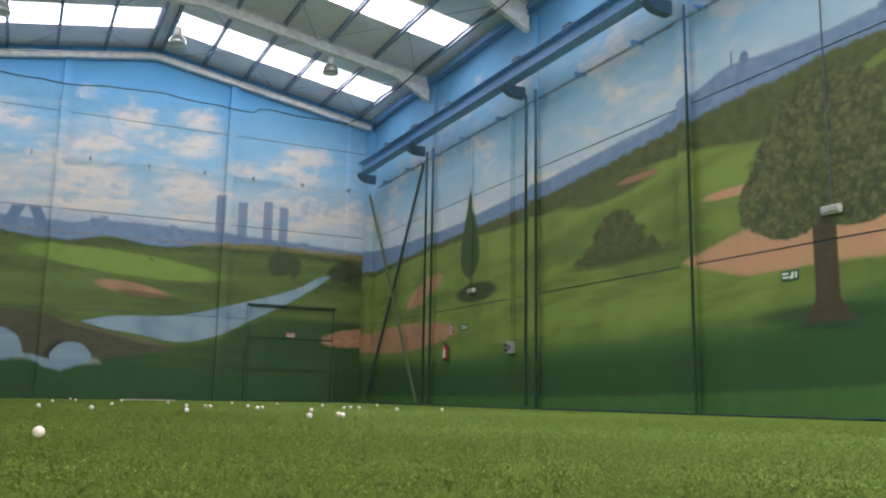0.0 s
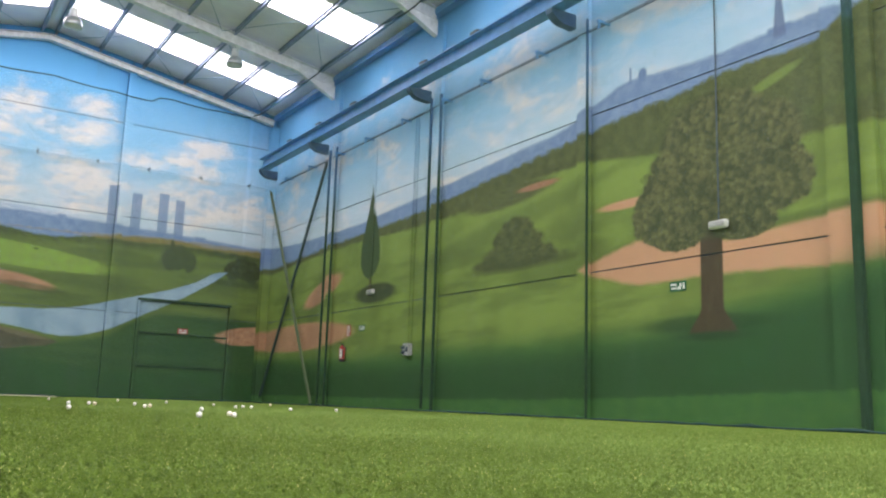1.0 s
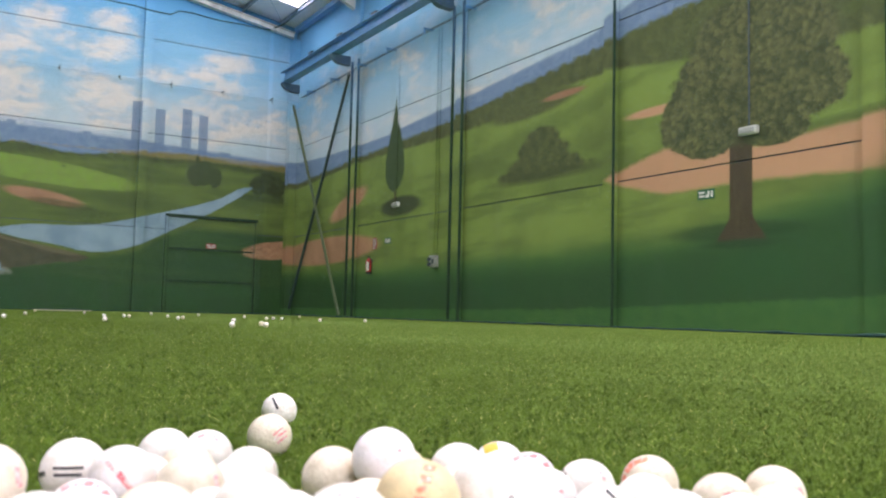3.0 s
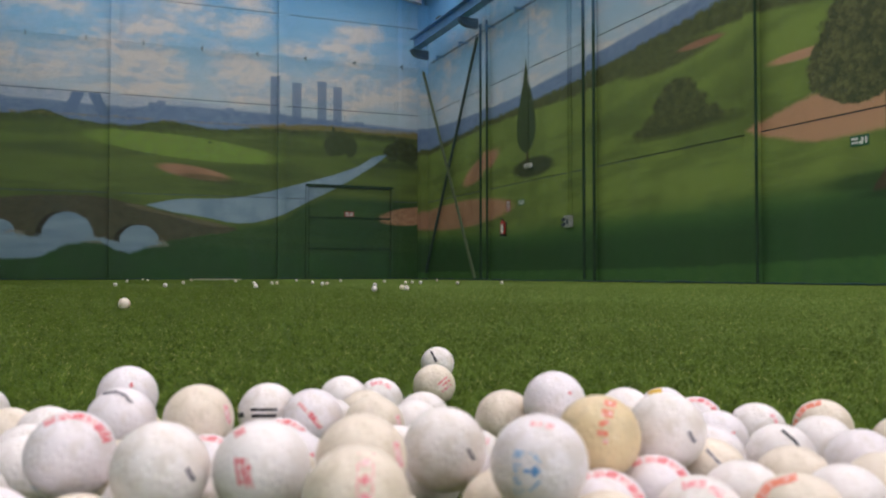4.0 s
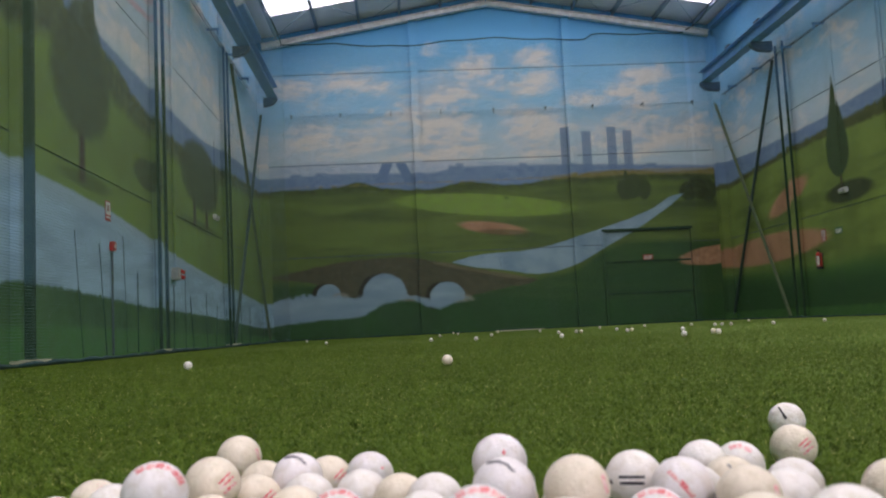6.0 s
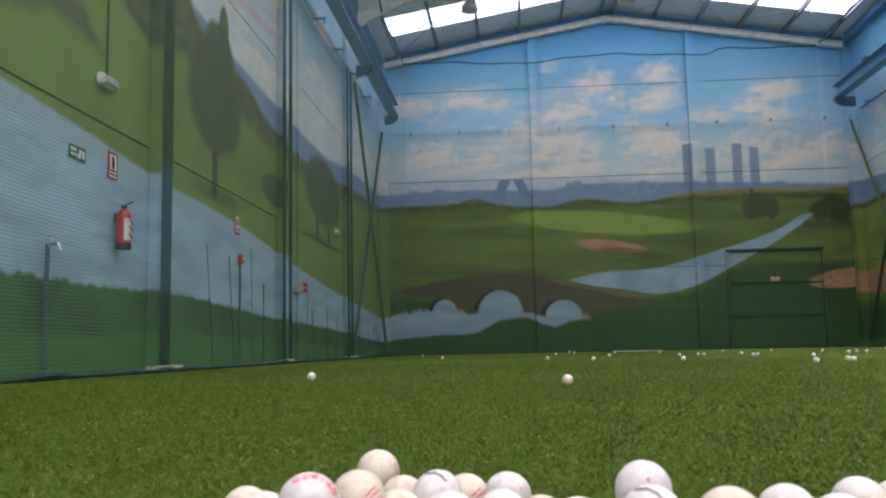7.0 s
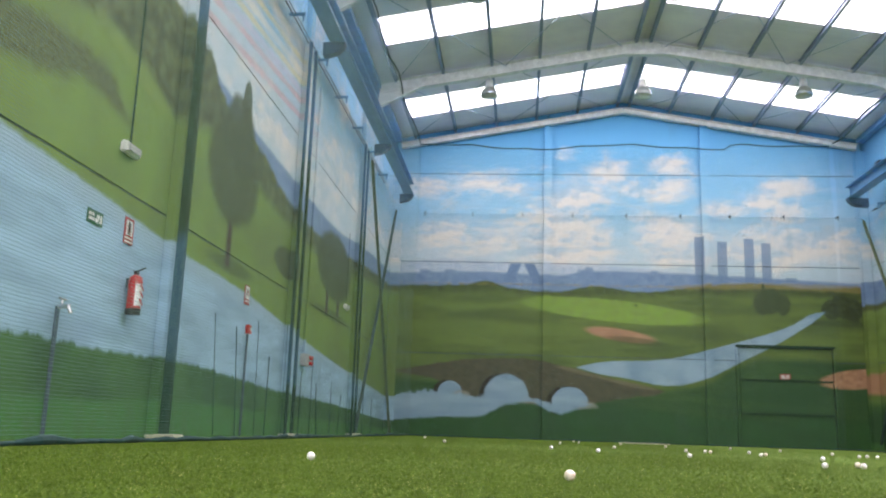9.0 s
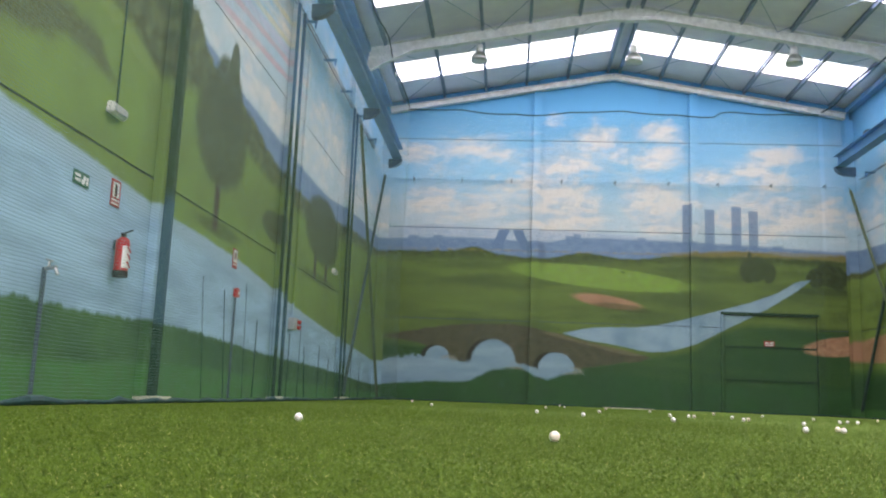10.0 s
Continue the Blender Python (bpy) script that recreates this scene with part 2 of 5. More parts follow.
    for cu, cv, ru, rv in ((-1.98, 1.20, 0.34, 0.32), (-0.44, 1.14, 0.62, 0.60), (1.28, 1.02, 0.50, 0.42)):
        m.lay(m.oval(cu - 0.10, cv, ru, rv, 0.06, 0.3), srgb(46, 42, 32))
        m.lay(m.oval(cu + 0.02, cv - 0.02, ru * 0.97, rv, 0.06, 0.6), WATER, WATER_HI, m.n4, 0.3, 0.7)
        m.lay(m.oval(cu + ru, cv - rv * 0.35, 0.26, 0.16, 0.3, 1.6) * 0.7, srgb(150, 148, 138))
    # stream under the bridge and the dark bank
    m.lay(m.band([(-3.8, 1.0), (-2.5, 1.22), (-1.4, 1.12), (0.4, 1.06), (0.9, 0.95), (1.6, 1.04), (1.9, 0.9), (2.3, 0.5)], [(-3.8, 0.38), (-2.2, 0.50), (-1.1, 0.55), (-0.4, 0.9), (0.2, 1.0), (0.9, 0.72), (1.5, 0.88), (1.9, 0.95), (2.3, 1.4)], 0.05, 1.2), WATER, WATER_HI, m.n4, 0.3, 0.7)
    m.lay(m.below([(-3.8, 0.36), (-2.2, 0.50), (-1.1, 0.56), (-0.4, 0.92), (0.2, 0.96), (0.9, 0.70), (1.6, 0.86), (3.0, 0.9), (5.0, 0.7), (9.3, 0.8)], 0.07, 0.9), DEEP, srgb(44, 84, 36), m.n1, 0.3, 0.75)
    return m.finish()


def mural_east():
    m = Mural("painted_hillside_with_trees")
    m.begin(1)
    m.heaven(7.7, 0.47, 4.2)
    # mountain with towers on its crest
    m.lay(m.below([(-9, 4.5), (3.0, 4.7), (5.5, 4.98), (6.2, 5.08), (7.5, 5.04), (8.6, 5.10), (9.3, 5.16), (9.9, 5.02), (10.3, 4.92), (10.7, 4.78), (12.2, 4.66), (13.4, 4.58), (15.7, 4.42), (17.0, 4.36), (18.3, 4.28), (21.6, 4.30), (24.0, 4.42)], 0.04, 0.4), MOUNT, MOUNT_HI)
    m.lay(m.box(9.24, 9.28, 5.1, 5.36, 0.02), MOUNT)
    m.lay(m.oval(9.01, 5.17, 0.09, 0.11, 0.2), MOUNT)
    m.lay(m.box(6.42, 6.78, 5.0, 5.10, 0.03), MOUNT)
    shaft = m.step((5.62 - m.v) * 0.10 + 0.035 - (m.u - 6.60).abs(), -0.015, 0.02) * m.step(m.v, 4.9, 5.0)
    m.lay(shaft * 0.9, srgb(92, 108, 140))
    # wooded ridge
    m.lay(m.below([(-9, 5.0), (4.7, 5.10), (5.5, 4.92), (6.3, 4.72), (7.5, 4.74), (8.2, 4.68), (9.3, 4.62), (10.2, 4.54), (11.2, 4.46), (13.4, 4.28), (15.7, 4.10), (18.3, 4.02), (21.4, 3.90), (24.0, 3.75)], 0.05, 1.0), FOREST, FOREST_HI, m.n3 * 0.5 + m.n2 * 0.5, 0.28, 0.80)
    m.lay(m.oval(6.75, 4.40, 0.42, 0.07, 0.35, 0.8, -0.28) * 0.6, GRASS_HI)
    # light slopes
    m.lay(m.below([(-9, 3.3), (4.8, 3.46), (6.3, 3.56), (9.1, 3.9), (10.5, 4.05), (12.2, 4.04), (13.3, 3.86), (15.7, 3.80), (18.3, 3.84), (21.6, 3.74), (24.0, 3.60)], 0.05, 0.5), GRASS, GRASS_HI, m.n1, 0.28, 0.62)
    m.lay(m.band([(9.5, 3.9), (10.8, 3.75), (12.2, 3.55), (15.0, 3.0), (16.0, 2.5)], [(9.5, 3.8), (10.8, 3.45), (12.2, 3.2), (15.0, 2.9), (16.0, 3.4)], 0.1, 0.8) * 0.5, GRASS_DK)
    m.n4 = m.noise(m.vec(m.u * 0.4 + m.v * 0.5, m.v * 2.2), 1.0, 4.0)
    m.lay(m.below([(-9, 3.0), (9.0, 3.2), (13.0, 3.2), (18.0, 3.3), (24.0, 3.2)], 0.3, 0.5) * m.step(m.n4, 0.42, 0.62) * 0.55, GRASS_DK)
    m.lay(m.oval(12.4, 3.88, 1.3, 0.20, 0.25, 1.2, -0.04), FOREST, FOREST_HI, m.n3)
    m.lay(m.oval(11.5, 3.92, 0.55, 0.06, 0.3, 0.4), SAND_SH)
    m.lay(m.oval(9.35, 3.22, 0.6, 0.07, 0.3, 0.4), SAND)
    # bunkers
    m.lay(m.oval(20.1, 2.83, 1.05, 0.26, 0.2, 0.4, -0.26), SAND_SH, SAND, m.n1)
    m.lay(m.oval(21.6, 1.72, 3.2, 0.36, 0.14, 0.5, -0.01), SAND_SH, SAND, m.n1, 0.1, 0.8)
    m.lay(m.band([(-9, 1.0), (4.3, 2.0), (4.5, 2.34), (4.75, 2.50), (5.0, 2.54), (5.4, 2.55), (6.3, 2.50), (7.5, 2.42), (8.9, 2.62), (9.6, 2.52), (10.3, 2.30), (10.7, 2.0)], [(-9, 3.0), (4.3, 2.4), (4.45, 2.22), (4.6, 2.05), (4.85, 1.93), (5.4, 1.87), (6.6, 1.93), (7.8, 1.97), (8.9, 1.95), (9.7, 2.08), (10.3, 2.27), (10.7, 2.6)], 0.05, 0.4), SAND, SAND_SH, m.n1, 0.55, 0.9)
    m.lay(m.band([(-9, 2.4), (4.4, 2.45), (4.8, 2.62), (6.4, 2.60), (7.2, 2.50), (7.8, 2.2)], [(-9, 2.5), (4.4, 2.5), (4.8, 2.55), (6.4, 2.49), (7.2, 2.46), (7.8, 2.8)], 0.05, 0.5) * 0.6, GRASS_DK)
    # darker foreground
    m.lay(m.below([(-9, 2.0), (4.9, 2.02), (5.8, 1.84), (6.6, 1.66), (7.5, 1.50), (8.2, 1.38), (9.0, 1.28), (10.5, 1.26), (13.0, 1.22), (18.0, 1.15), (24.0, 1.25)], 0.30, 0.3), DEEP_HI)
    m.lay(m.below([(-9, 1.9), (4.9, 1.86), (6.6, 1.52), (8.2, 1.24), (10.5, 1.05), (13.0, 1.0), (18.0, 0.9), (24.0, 1.1)], 0.30, 0.3), DEEP, srgb(42, 80, 38), m.n1)
    m.lay(m.below([(-9, 0.5), (5.6, 0.45), (7.8, 0.38), (10.0, 0.30), (13.0, 0.24), (24.0, 0.2)], 0.04, 0.5), srgb(56, 98, 46), DEEP_HI, m.n2)
    # cypress and its bush
    m.lay(m.oval(17.3, 2.55, 0.95, 0.22, 0.2, 1.0), FOREST, srgb(50, 62, 36))
    m.lay(m.box(17.48, 17.58, 2.5, 3.1), TRUNK)
    half = m.curve(m.v, [(2.86, 0.0), (2.95, 0.2), (3.15, 0.42), (3.5, 0.5), (3.9, 0.42), (4.4, 0.24), (4.9, 0.09), (5.22, 0.0)])
    spire = m.step(half - (m.u - 17.6).abs() + m.rough_edge * 0.45, 0.0, 0.08) * m.step(m.v, 2.86, 2.95)
    m.lay(spire, srgb(46, 66, 36), srgb(66, 84, 44), m.n3)
    # round bush on the slope
    bush = None
    for cu, cv, ru, rv in ((12.10, 3.24, 0.50, 0.22), (12.35, 3.08, 0.42, 0.22), (11.95, 2.98, 0.62, 0.26), (12.25, 2.82, 0.85, 0.20), (11.75, 2.76, 0.70, 0.18), (12.1, 2.68, 1.30, 0.13)):
        o = m.oval(cu, cv, ru, rv, 0.14, 2.4)
        bush = o if bush is None else bush.max(o)
    m.lay(bush * 0.95, srgb(96, 102, 58), srgb(58, 66, 36), m.n3 * 0.6 + m.n2 * 0.4, 0.32, 0.62)
    m.lay(m.oval(12.0, 2.58, 1.5, 0.10, 0.4, 0.6) * 0.7, FOREST)
    # the large tree
    m.lay(m.oval(7.9, 1.32, 1.1, 0.12, 0.4, 0.5) * 0.7, srgb(30, 58, 30))
    trunk = m.step(0.19 + m.step(m.v, 1.55, 1.15) * 0.22 - (m.u - 7.77).abs() + m.rough_edge * 0.05, -0.015, 0.02) * m.step(m.v, 1.14, 1.20) * m.step(m.v, 2.8, 2.6)
    m.lay(trunk, TRUNK, srgb(76, 63, 45), m.noise(m.vec(m.u * 14.0, m.v * 1.6), 1.0, 3.0))
    m.lay(m.oval(7.77, 1.15, 0.62, 0.06, 0.5, 1.5), srgb(38, 66, 34))
    leaf = m.voronoi(m.vec(m.u + m.n3 * 0.25, m.v + m.n2 * 0.25), 10.0)
    tree_n = m.n3 * 0.5 + leaf * 0.5 + m.n2 * 0.15
    crown = None
    for cu, cv, ru, rv in ((7.72, 3.30, 1.30, 0.80), (7.70, 3.90, 0.92, 0.62), (8.62, 2.95, 0.62, 0.48), (8.35, 2.62, 0.55, 0.26), (6.72, 3.10, 0.55, 0.45), (7.25, 2.62, 0.55, 0.24), (7.1, 3.7, 0.8, 0.5)):
        o = m.oval(cu, cv, ru, rv, 0.08, 1.8)
        crown = o if crown is None else crown.max(o)
    m.lay(crown, srgb(112, 114, 72), srgb(58, 64, 38), tree_n + (m.n1 - 0.5) * 0.3, 0.16, 0.84)
    return m.finish()


def mural_west():
    m = Mural("painted_river_bank_with_trees")
    m.begin(1)
    m.heaven(12.4, 0.44, 4.5)
    # coloured streaks in the upper sky
    t = (m.v - 5.0) - (m.u - 9.6) * 0.075 + (m.n2 - 0.5) * 0.06
    zone = m.step(m.u, 8.0, 9.4) * m.step(m.u, 15.5, 12.8) * (m.step(m.n1, 0.3, 0.6) * 0.5 + 0.5)
    for off, half, col in ((-0.12, 0.09, srgb(206, 140, 150)), (0.15, 0.09, srgb(212, 150, 156)), (0.30, 0.10, srgb(196, 184, 210)), (0.46, 0.08, srgb(226, 206, 140)), (0.62, 0.10, srgb(238, 226, 206)), (0.82, 0.07, srgb(228, 206, 136)), (1.05, 0.12, srgb(236, 222, 210))):
        m.lay(m.step((t - off).abs(), half, 0.02) * zone * 0.55, col)
    # hills behind
    m.lay(m.below([(-9, 5.0), (9.0, 4.3), (11.5, 4.1), (13.0, 4.05), (16.0, 4.0), (20.0, 4.3), (24.0, 4.46)], 0.05, 0.4), MOUNT, MOUNT_HI)
    m.lay(m.below([(-9, 5.2), (5.0, 4.9), (7.7, 4.62), (8.4, 4.50), (9.3, 4.45), (9.6, 4.2), (10.3, 4.0), (11.5, 3.95), (12.8, 3.66), (15.5, 3.55), (20.0, 3.9), (24.0, 4.1)], 0.06, 0.9), FOREST, FOREST_HI, m.n2, 0.35, 0.7)
    # slopes
    m.lay(m.below([(-9, 3.0), (4.5, 3.3), (6.0, 3.5), (7.4, 3.6), (8.6, 3.3), (9.6, 3.55), (11.5, 3.4), (12.8, 3.3), (15.5, 3.2), (20.0, 3.6), (24.0, 3.9)], 0.12, 0.4), GRASS, srgb(112, 138, 56), m.n1, 0.3, 0.7)
    m.lay(m.band([(4.0, 3.4), (5.3, 3.15), (6.0, 3.20), (6.8, 3.24), (7.4, 2.95), (8.0, 2.5)], [(4.0, 2.5), (5.3, 2.66), (6.0, 2.78), (6.6, 2.96), (7.4, 2.9), (8.0, 3.3)], 0.08, 1.0), FOREST, FOREST_HI, m.n3)
    m.lay(m.oval(7.6, 3.45, 0.9, 0.10, 0.4, 0.5, -0.2) * 0.6, GRASS_HI)
    # trees
    m.lay(m.oval(10.6, 2.12, 0.8, 0.10, 0.4, 0.6) * 0.7, FOREST)
    m.lay(m.box(10.33, 10.52, 2.08, 2.8, 0.04), TRUNK)
    for cu, cv, ru, rv in ((10.45, 3.30, 0.98, 0.66), (10.55, 3.85, 0.60, 0.52), (10.72, 4.25, 0.20, 0.42)):
        m.crown(cu, cv, ru, rv, 1.0)
    m.crown(13.2, 2.65, 0.75, 0.24)
    m.lay(m.oval(16.6, 2.28, 1.5, 0.10, 0.4, 0.6) * 0.6, FOREST)
    m.lay(m.box(16.0, 16.22, 2.24, 2.85, 0.04), TRUNK)
    m.lay(m.box(17.0, 17.22, 2.30, 2.95, 0.04), TRUNK)
    m.crown(16.7, 3.25, 1.55, 0.66, 1.0)
    # river
    m.lay(m.below([(-9, 2.9), (4.0, 2.32), (5.5, 2.21), (7.0, 2.11), (8.7, 1.98), (11.2, 1.88), (14.6, 1.58), (18.0, 1.35), (23.1, 1.06), (24, 1.0)], 0.03, 0.25), WATER_HI)
    m.lay(m.below([(-9, 2.75), (4.0, 2.16), (5.5, 2.05), (7.0, 1.95), (8.7, 1.82), (11.2, 1.72), (14.6, 1.46), (18.0, 1.28), (23.1, 1.0), (24, 0.95)], 0.10, 0.4), srgb(136, 164, 186), srgb(156, 188, 210), m.noise(m.vec(m.u * 0.8, m.v * 4.0), 1.0, 4.0), 0.35, 0.65)
    # near bank
    reeds = m.noise(m.vec(m.u * 9.0, m.v * 0.6), 1.0, 3.0) * 0.12
    bank = m.curve(m.u, [(-9, 0.9), (5.9, 0.78), (7.4, 0.77), (9.3, 0.80), (11.1, 0.75), (12.5, 0.69), (17.0, 0.60), (22.7, 0.41), (24, 0.38)]) - m.v + reeds - 0.06
    m.lay(m.step(bank, -0.03, 0.03), DEEP, DEEP_HI, m.n1)
    m.lay(m.below([(-9, 0.32), (7.0, 0.32), (9.0, 0.38), (14.0, 0.3), (24, 0.16)], 0.05, 0.5), srgb(64, 118, 50), DEEP_HI, m.n2)
    return m.finish()


def pile_sheen(g, p):
    """Sheen of the pile east of the heap, painted in as paler colour."""
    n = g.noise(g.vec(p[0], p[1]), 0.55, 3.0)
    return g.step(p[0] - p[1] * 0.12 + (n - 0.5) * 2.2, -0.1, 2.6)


def turf_material():
    g = G("artificial_turf")
    p = g.pos()
    w = g.vec(p[0], p[1])
    a, b, c, d = g.noise(w, 0.35, 3.0), g.noise(w, 14.0, 4.0), g.noise(w, 160.0, 3.0), g.noise(g.vec(p[0], p[1] * 0.5), 1.6, 3.0)
    tuft = g.noise(w, 42.0, 3.0, 0.65)
    col = g.mix(g.step(b * 0.25 + c * 0.35 + tuft * 0.4, 0.38, 0.62), srgb(58, 82, 13), srgb(92, 117, 32))
    col = g.mix(g.step(a * 0.5 + d * 0.5, 0.42, 0.64) * 0.5, col, srgb(92, 114, 32))
    col = g.mix(pile_sheen(g, p) * 0.55, col, srgb(114, 140, 64))
    # rolled seam between two widths of turf
    seam = g.step((p[0] + 0.42 + (b - 0.5) * 0.05).abs(), 0.03, 0.005) * g.step(d, 0.4, 0.6) * g.step(c, 0.35, 0.6)
    col = g.mix(seam * 0.5, col, srgb(158, 164, 96))
    g.bump(c * 0.4 + tuft * 0.4 + b * 0.2, 0.7, 0.012)
    return g.done(col, 0.85, 0.0, 0.15)


def blade_material():
    g = G("turf_blades")
    n = g.tree.nodes.new("ShaderNodeNewGeometry")
    r = S(g, n.outputs["Random Per Island"])
    p = g.pos()
    w = g.vec(p[0], p[1])
    b, t = g.noise(w, 9.0, 3.0), g.noise(w, 45.0, 3.0, 0.65)
    col = g.mix(g.step(r * 0.35 + b * 0.25 + t * 0.60, 0.31, 0.87), srgb(60, 84, 13), srgb(104, 130, 36))
    col = g.mix(pile_sheen(g, p) * 0.5, col, srgb(118, 144, 66))
    col = g.mix(g.step(r, 0.965, 0.985), col, srgb(164, 168, 92))
    # the pile scatters light like an upright felt, each blade a little turned
    half = g.tree.nodes.new("ShaderNodeVectorMath")
    half.operation = "SCALE"
    half.inputs["Scale"].default_value = 0.28
    g.tree.links.new(n.outputs["Normal"], half.inputs[0])
    both = g.tree.nodes.new("ShaderNodeVectorMath")
    both.operation = "ADD"
    both.inputs[1].default_value = (0.0, 0.0, 1.0)
    g.tree.links.new(half.outputs[0], both.inputs[0])
    unit = g.tree.nodes.new("ShaderNodeVectorMath")
    unit.operation = "NORMALIZE"
    g.tree.links.new(both.outputs[0], unit.inputs[0])
    g.put(g.bsdf.inputs["Normal"], S(g, unit.outputs[0]))
    return g.done(col, 0.7, 0.0, 0.15)


def ball_material(name, col, spots=0.0):
    g = G(name)
    v = g.obj()
    cell = g.voronoi(v, 275.0)
    dirt = g.noise(v, 90.0, 4.0)
    r = g.rand()
    c = g.mix(g.step(dirt + r * 0.12, 0.50, 0.82) * (0.40 + spots), col, srgb(186, 170, 140))
    c = g.mix(r * 0.08, c, srgb(214, 204, 188))
    g.bump(g.step(cell, 0.15, 0.62), 0.32, 0.0006)
    return g.done(c, 0.38, 0.0, 0.45)


def net_material(name, a, b, cover, col):
    """Knotted green netting: threads 3 mm thick in 25 mm squares, open between."""
    g = G(name)
    p = g.pos()
    wob = g.noise(g.vec(p[a], p[b]), 3.0, 2.0) * 0.02
    def thread(q):
        return g.step(((q + wob) / 0.025).op("FRACT") - 0.5, 0.34, 0.46)
    m = thread(p[a]).max(thread(p[b]))
    t = g.tree.nodes.new("ShaderNodeBsdfTransparent")
    mixer = g.tree.nodes.new("ShaderNodeMixShader")
    g.put(mixer.inputs[0], m * cover)
    g.tree.links.new(t.outputs[0], mixer.inputs[1])
    g.tree.links.new(g.bsdf.outputs[0], mixer.inputs[2])
    g.tree.links.new(mixer.outputs[0], g.out.inputs["Surface"])
    g.done(col, 0.7)
    return g.mat


def deck_material():
    g = G("roof_sheeting")
    p = g.pos()
    rib = ((p[1] / 0.25).op("FRACT") - 0.5).abs()
    n = g.noise(g.vec(p[0], p[1]), 1.2, 4.0)
    g.bump(g.step(rib, 0.38, 0.46), 0.4, 0.02)
    return g.done(g.mix(g.step(n, 0.3, 0.7), srgb(236, 230, 244), srgb(248, 243, 252)), 0.6)


NORTH, EAST, WEST = mural_north(), mural_east(), mural_west()
TURF, BLADES, DECK = turf_material(), blade_material(), deck_material()
WHITE_STEEL = plain("white_painted_steel", srgb(242, 242, 242), 0.45)
BLUE_STEEL = plain("blue_painted_steel", srgb(92, 150, 204), 0.4)
GREY_STEEL = plain("grey_blue_purlin_paint", srgb(142, 156, 182), 0.45)
DARK_STEEL = plain("dark_galvanised_steel", srgb(70, 84, 96), 0.5, 0.3)
SOUTH = plain("pale_blue_wall_paint", srgb(150, 190, 214), 0.75, vary=0.06, scale=0.8)
BRACKET = plain("dark_blue_bracket_paint", srgb(66, 94, 124), 0.5)
ALU = plain("spun_aluminium", srgb(200, 204, 206), 0.35, 0.8)
GLASS_DIFF = plain("frosted_lamp_glass", srgb(226, 228, 226), 0.3)
PLASTIC_W = plain("white_plastic", srgb(226, 226, 222), 0.4)
PLASTIC_G = plain("grey_plastic", srgb(170, 172, 170), 0.5)
RED = plain("red_enamel", srgb(186, 34, 36), 0.3)
RED_SIGN = plain("red_sign_print", srgb(168, 34, 40), 0.5)
GREEN_SIGN = plain("green_sign_print", srgb(30, 96, 62), 0.5)
BLACK = plain("black_rubber", srgb(26, 26, 28), 0.6)
BRASS = plain("tap_metal", srgb(176, 178, 176), 0.3, 0.9)
ROPE = plain("teal_net_rope", srgb(24, 62, 60), 0.8, scale=20.0)
def sheet_material():
    """Translucent rooflight sheet; its own emission stands in for daylight let through."""
    g = G("translucent_roof_sheet")
    p = g.pos()
    n = g.noise(g.vec(p[0], p[1]), 2.0, 3.0)
    g.put(g.bsdf.inputs["Emission Color"], (1.0, 0.97, 0.95, 1.0))
    g.put(g.bsdf.inputs["Emission Strength"], n * 0.6 + 2.6)
    return g.done(srgb(240, 243, 244), 0.5)


POLY = sheet_material()
# Shade on the flange edges put into dark colour; also colours a conduit.
EDGE = G("edge_shade_and_conduit")
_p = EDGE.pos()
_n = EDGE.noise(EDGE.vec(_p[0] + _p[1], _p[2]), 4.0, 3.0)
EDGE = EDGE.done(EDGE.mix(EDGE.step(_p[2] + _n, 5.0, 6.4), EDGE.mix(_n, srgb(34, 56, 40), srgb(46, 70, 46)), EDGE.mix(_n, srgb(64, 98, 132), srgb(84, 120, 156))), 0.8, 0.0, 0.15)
# The river mural's colours darkened, painting in the shade on its posts.
EDGE_W = G("river_post_shade")
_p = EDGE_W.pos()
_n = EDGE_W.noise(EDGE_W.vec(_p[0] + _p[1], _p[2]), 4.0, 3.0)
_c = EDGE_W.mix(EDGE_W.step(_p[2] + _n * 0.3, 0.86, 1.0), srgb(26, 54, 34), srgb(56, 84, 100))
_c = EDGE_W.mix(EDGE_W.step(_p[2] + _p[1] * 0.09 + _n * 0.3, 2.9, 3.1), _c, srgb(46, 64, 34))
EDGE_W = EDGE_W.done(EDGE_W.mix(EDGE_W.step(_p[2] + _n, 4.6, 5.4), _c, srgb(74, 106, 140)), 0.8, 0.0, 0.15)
DARK_BRACE = plain("dark_teal_brace_paint", srgb(50, 72, 68), 0.6)
BRACE = plain("olive_brace_paint", srgb(98, 112, 80), 0.6)
PALE = plain("pale_board", srgb(206, 204, 178), 0.7)


# ---- geometry helpers ----
def mesh_of(name, bm, material):
    me = bpy.data.meshes.new(name)
    bm.to_mesh(me)
    bm.free()
    me.materials.append(material)
    return me


def part(name, bm, material, parent=None, label="", smooth=False):
    me = mesh_of(name, bm, material)
    if smooth:
        me.shade_smooth()
    ob = new(name, me)
    if parent is not None:
        ob.parent = parent
    return tagged(ob, label)


def cuboid(bm, x0, x1, y0, y1, z0, z1, bevel=0.0):
    made = bmesh.ops.create_cube(bm, size=1, matrix=Matrix.LocRotScale(((x0 + x1) / 2, (y0 + y1) / 2, (z0 + z1) / 2), None, (abs(x1 - x0), abs(y1 - y0), abs(z1 - z0))))
    if bevel:
        es = list({e for v in made["verts"] for e in v.link_edges})
        bmesh.ops.bevel(bm, geom=es, offset=bevel, segments=2, affect="EDGES")
    return bm


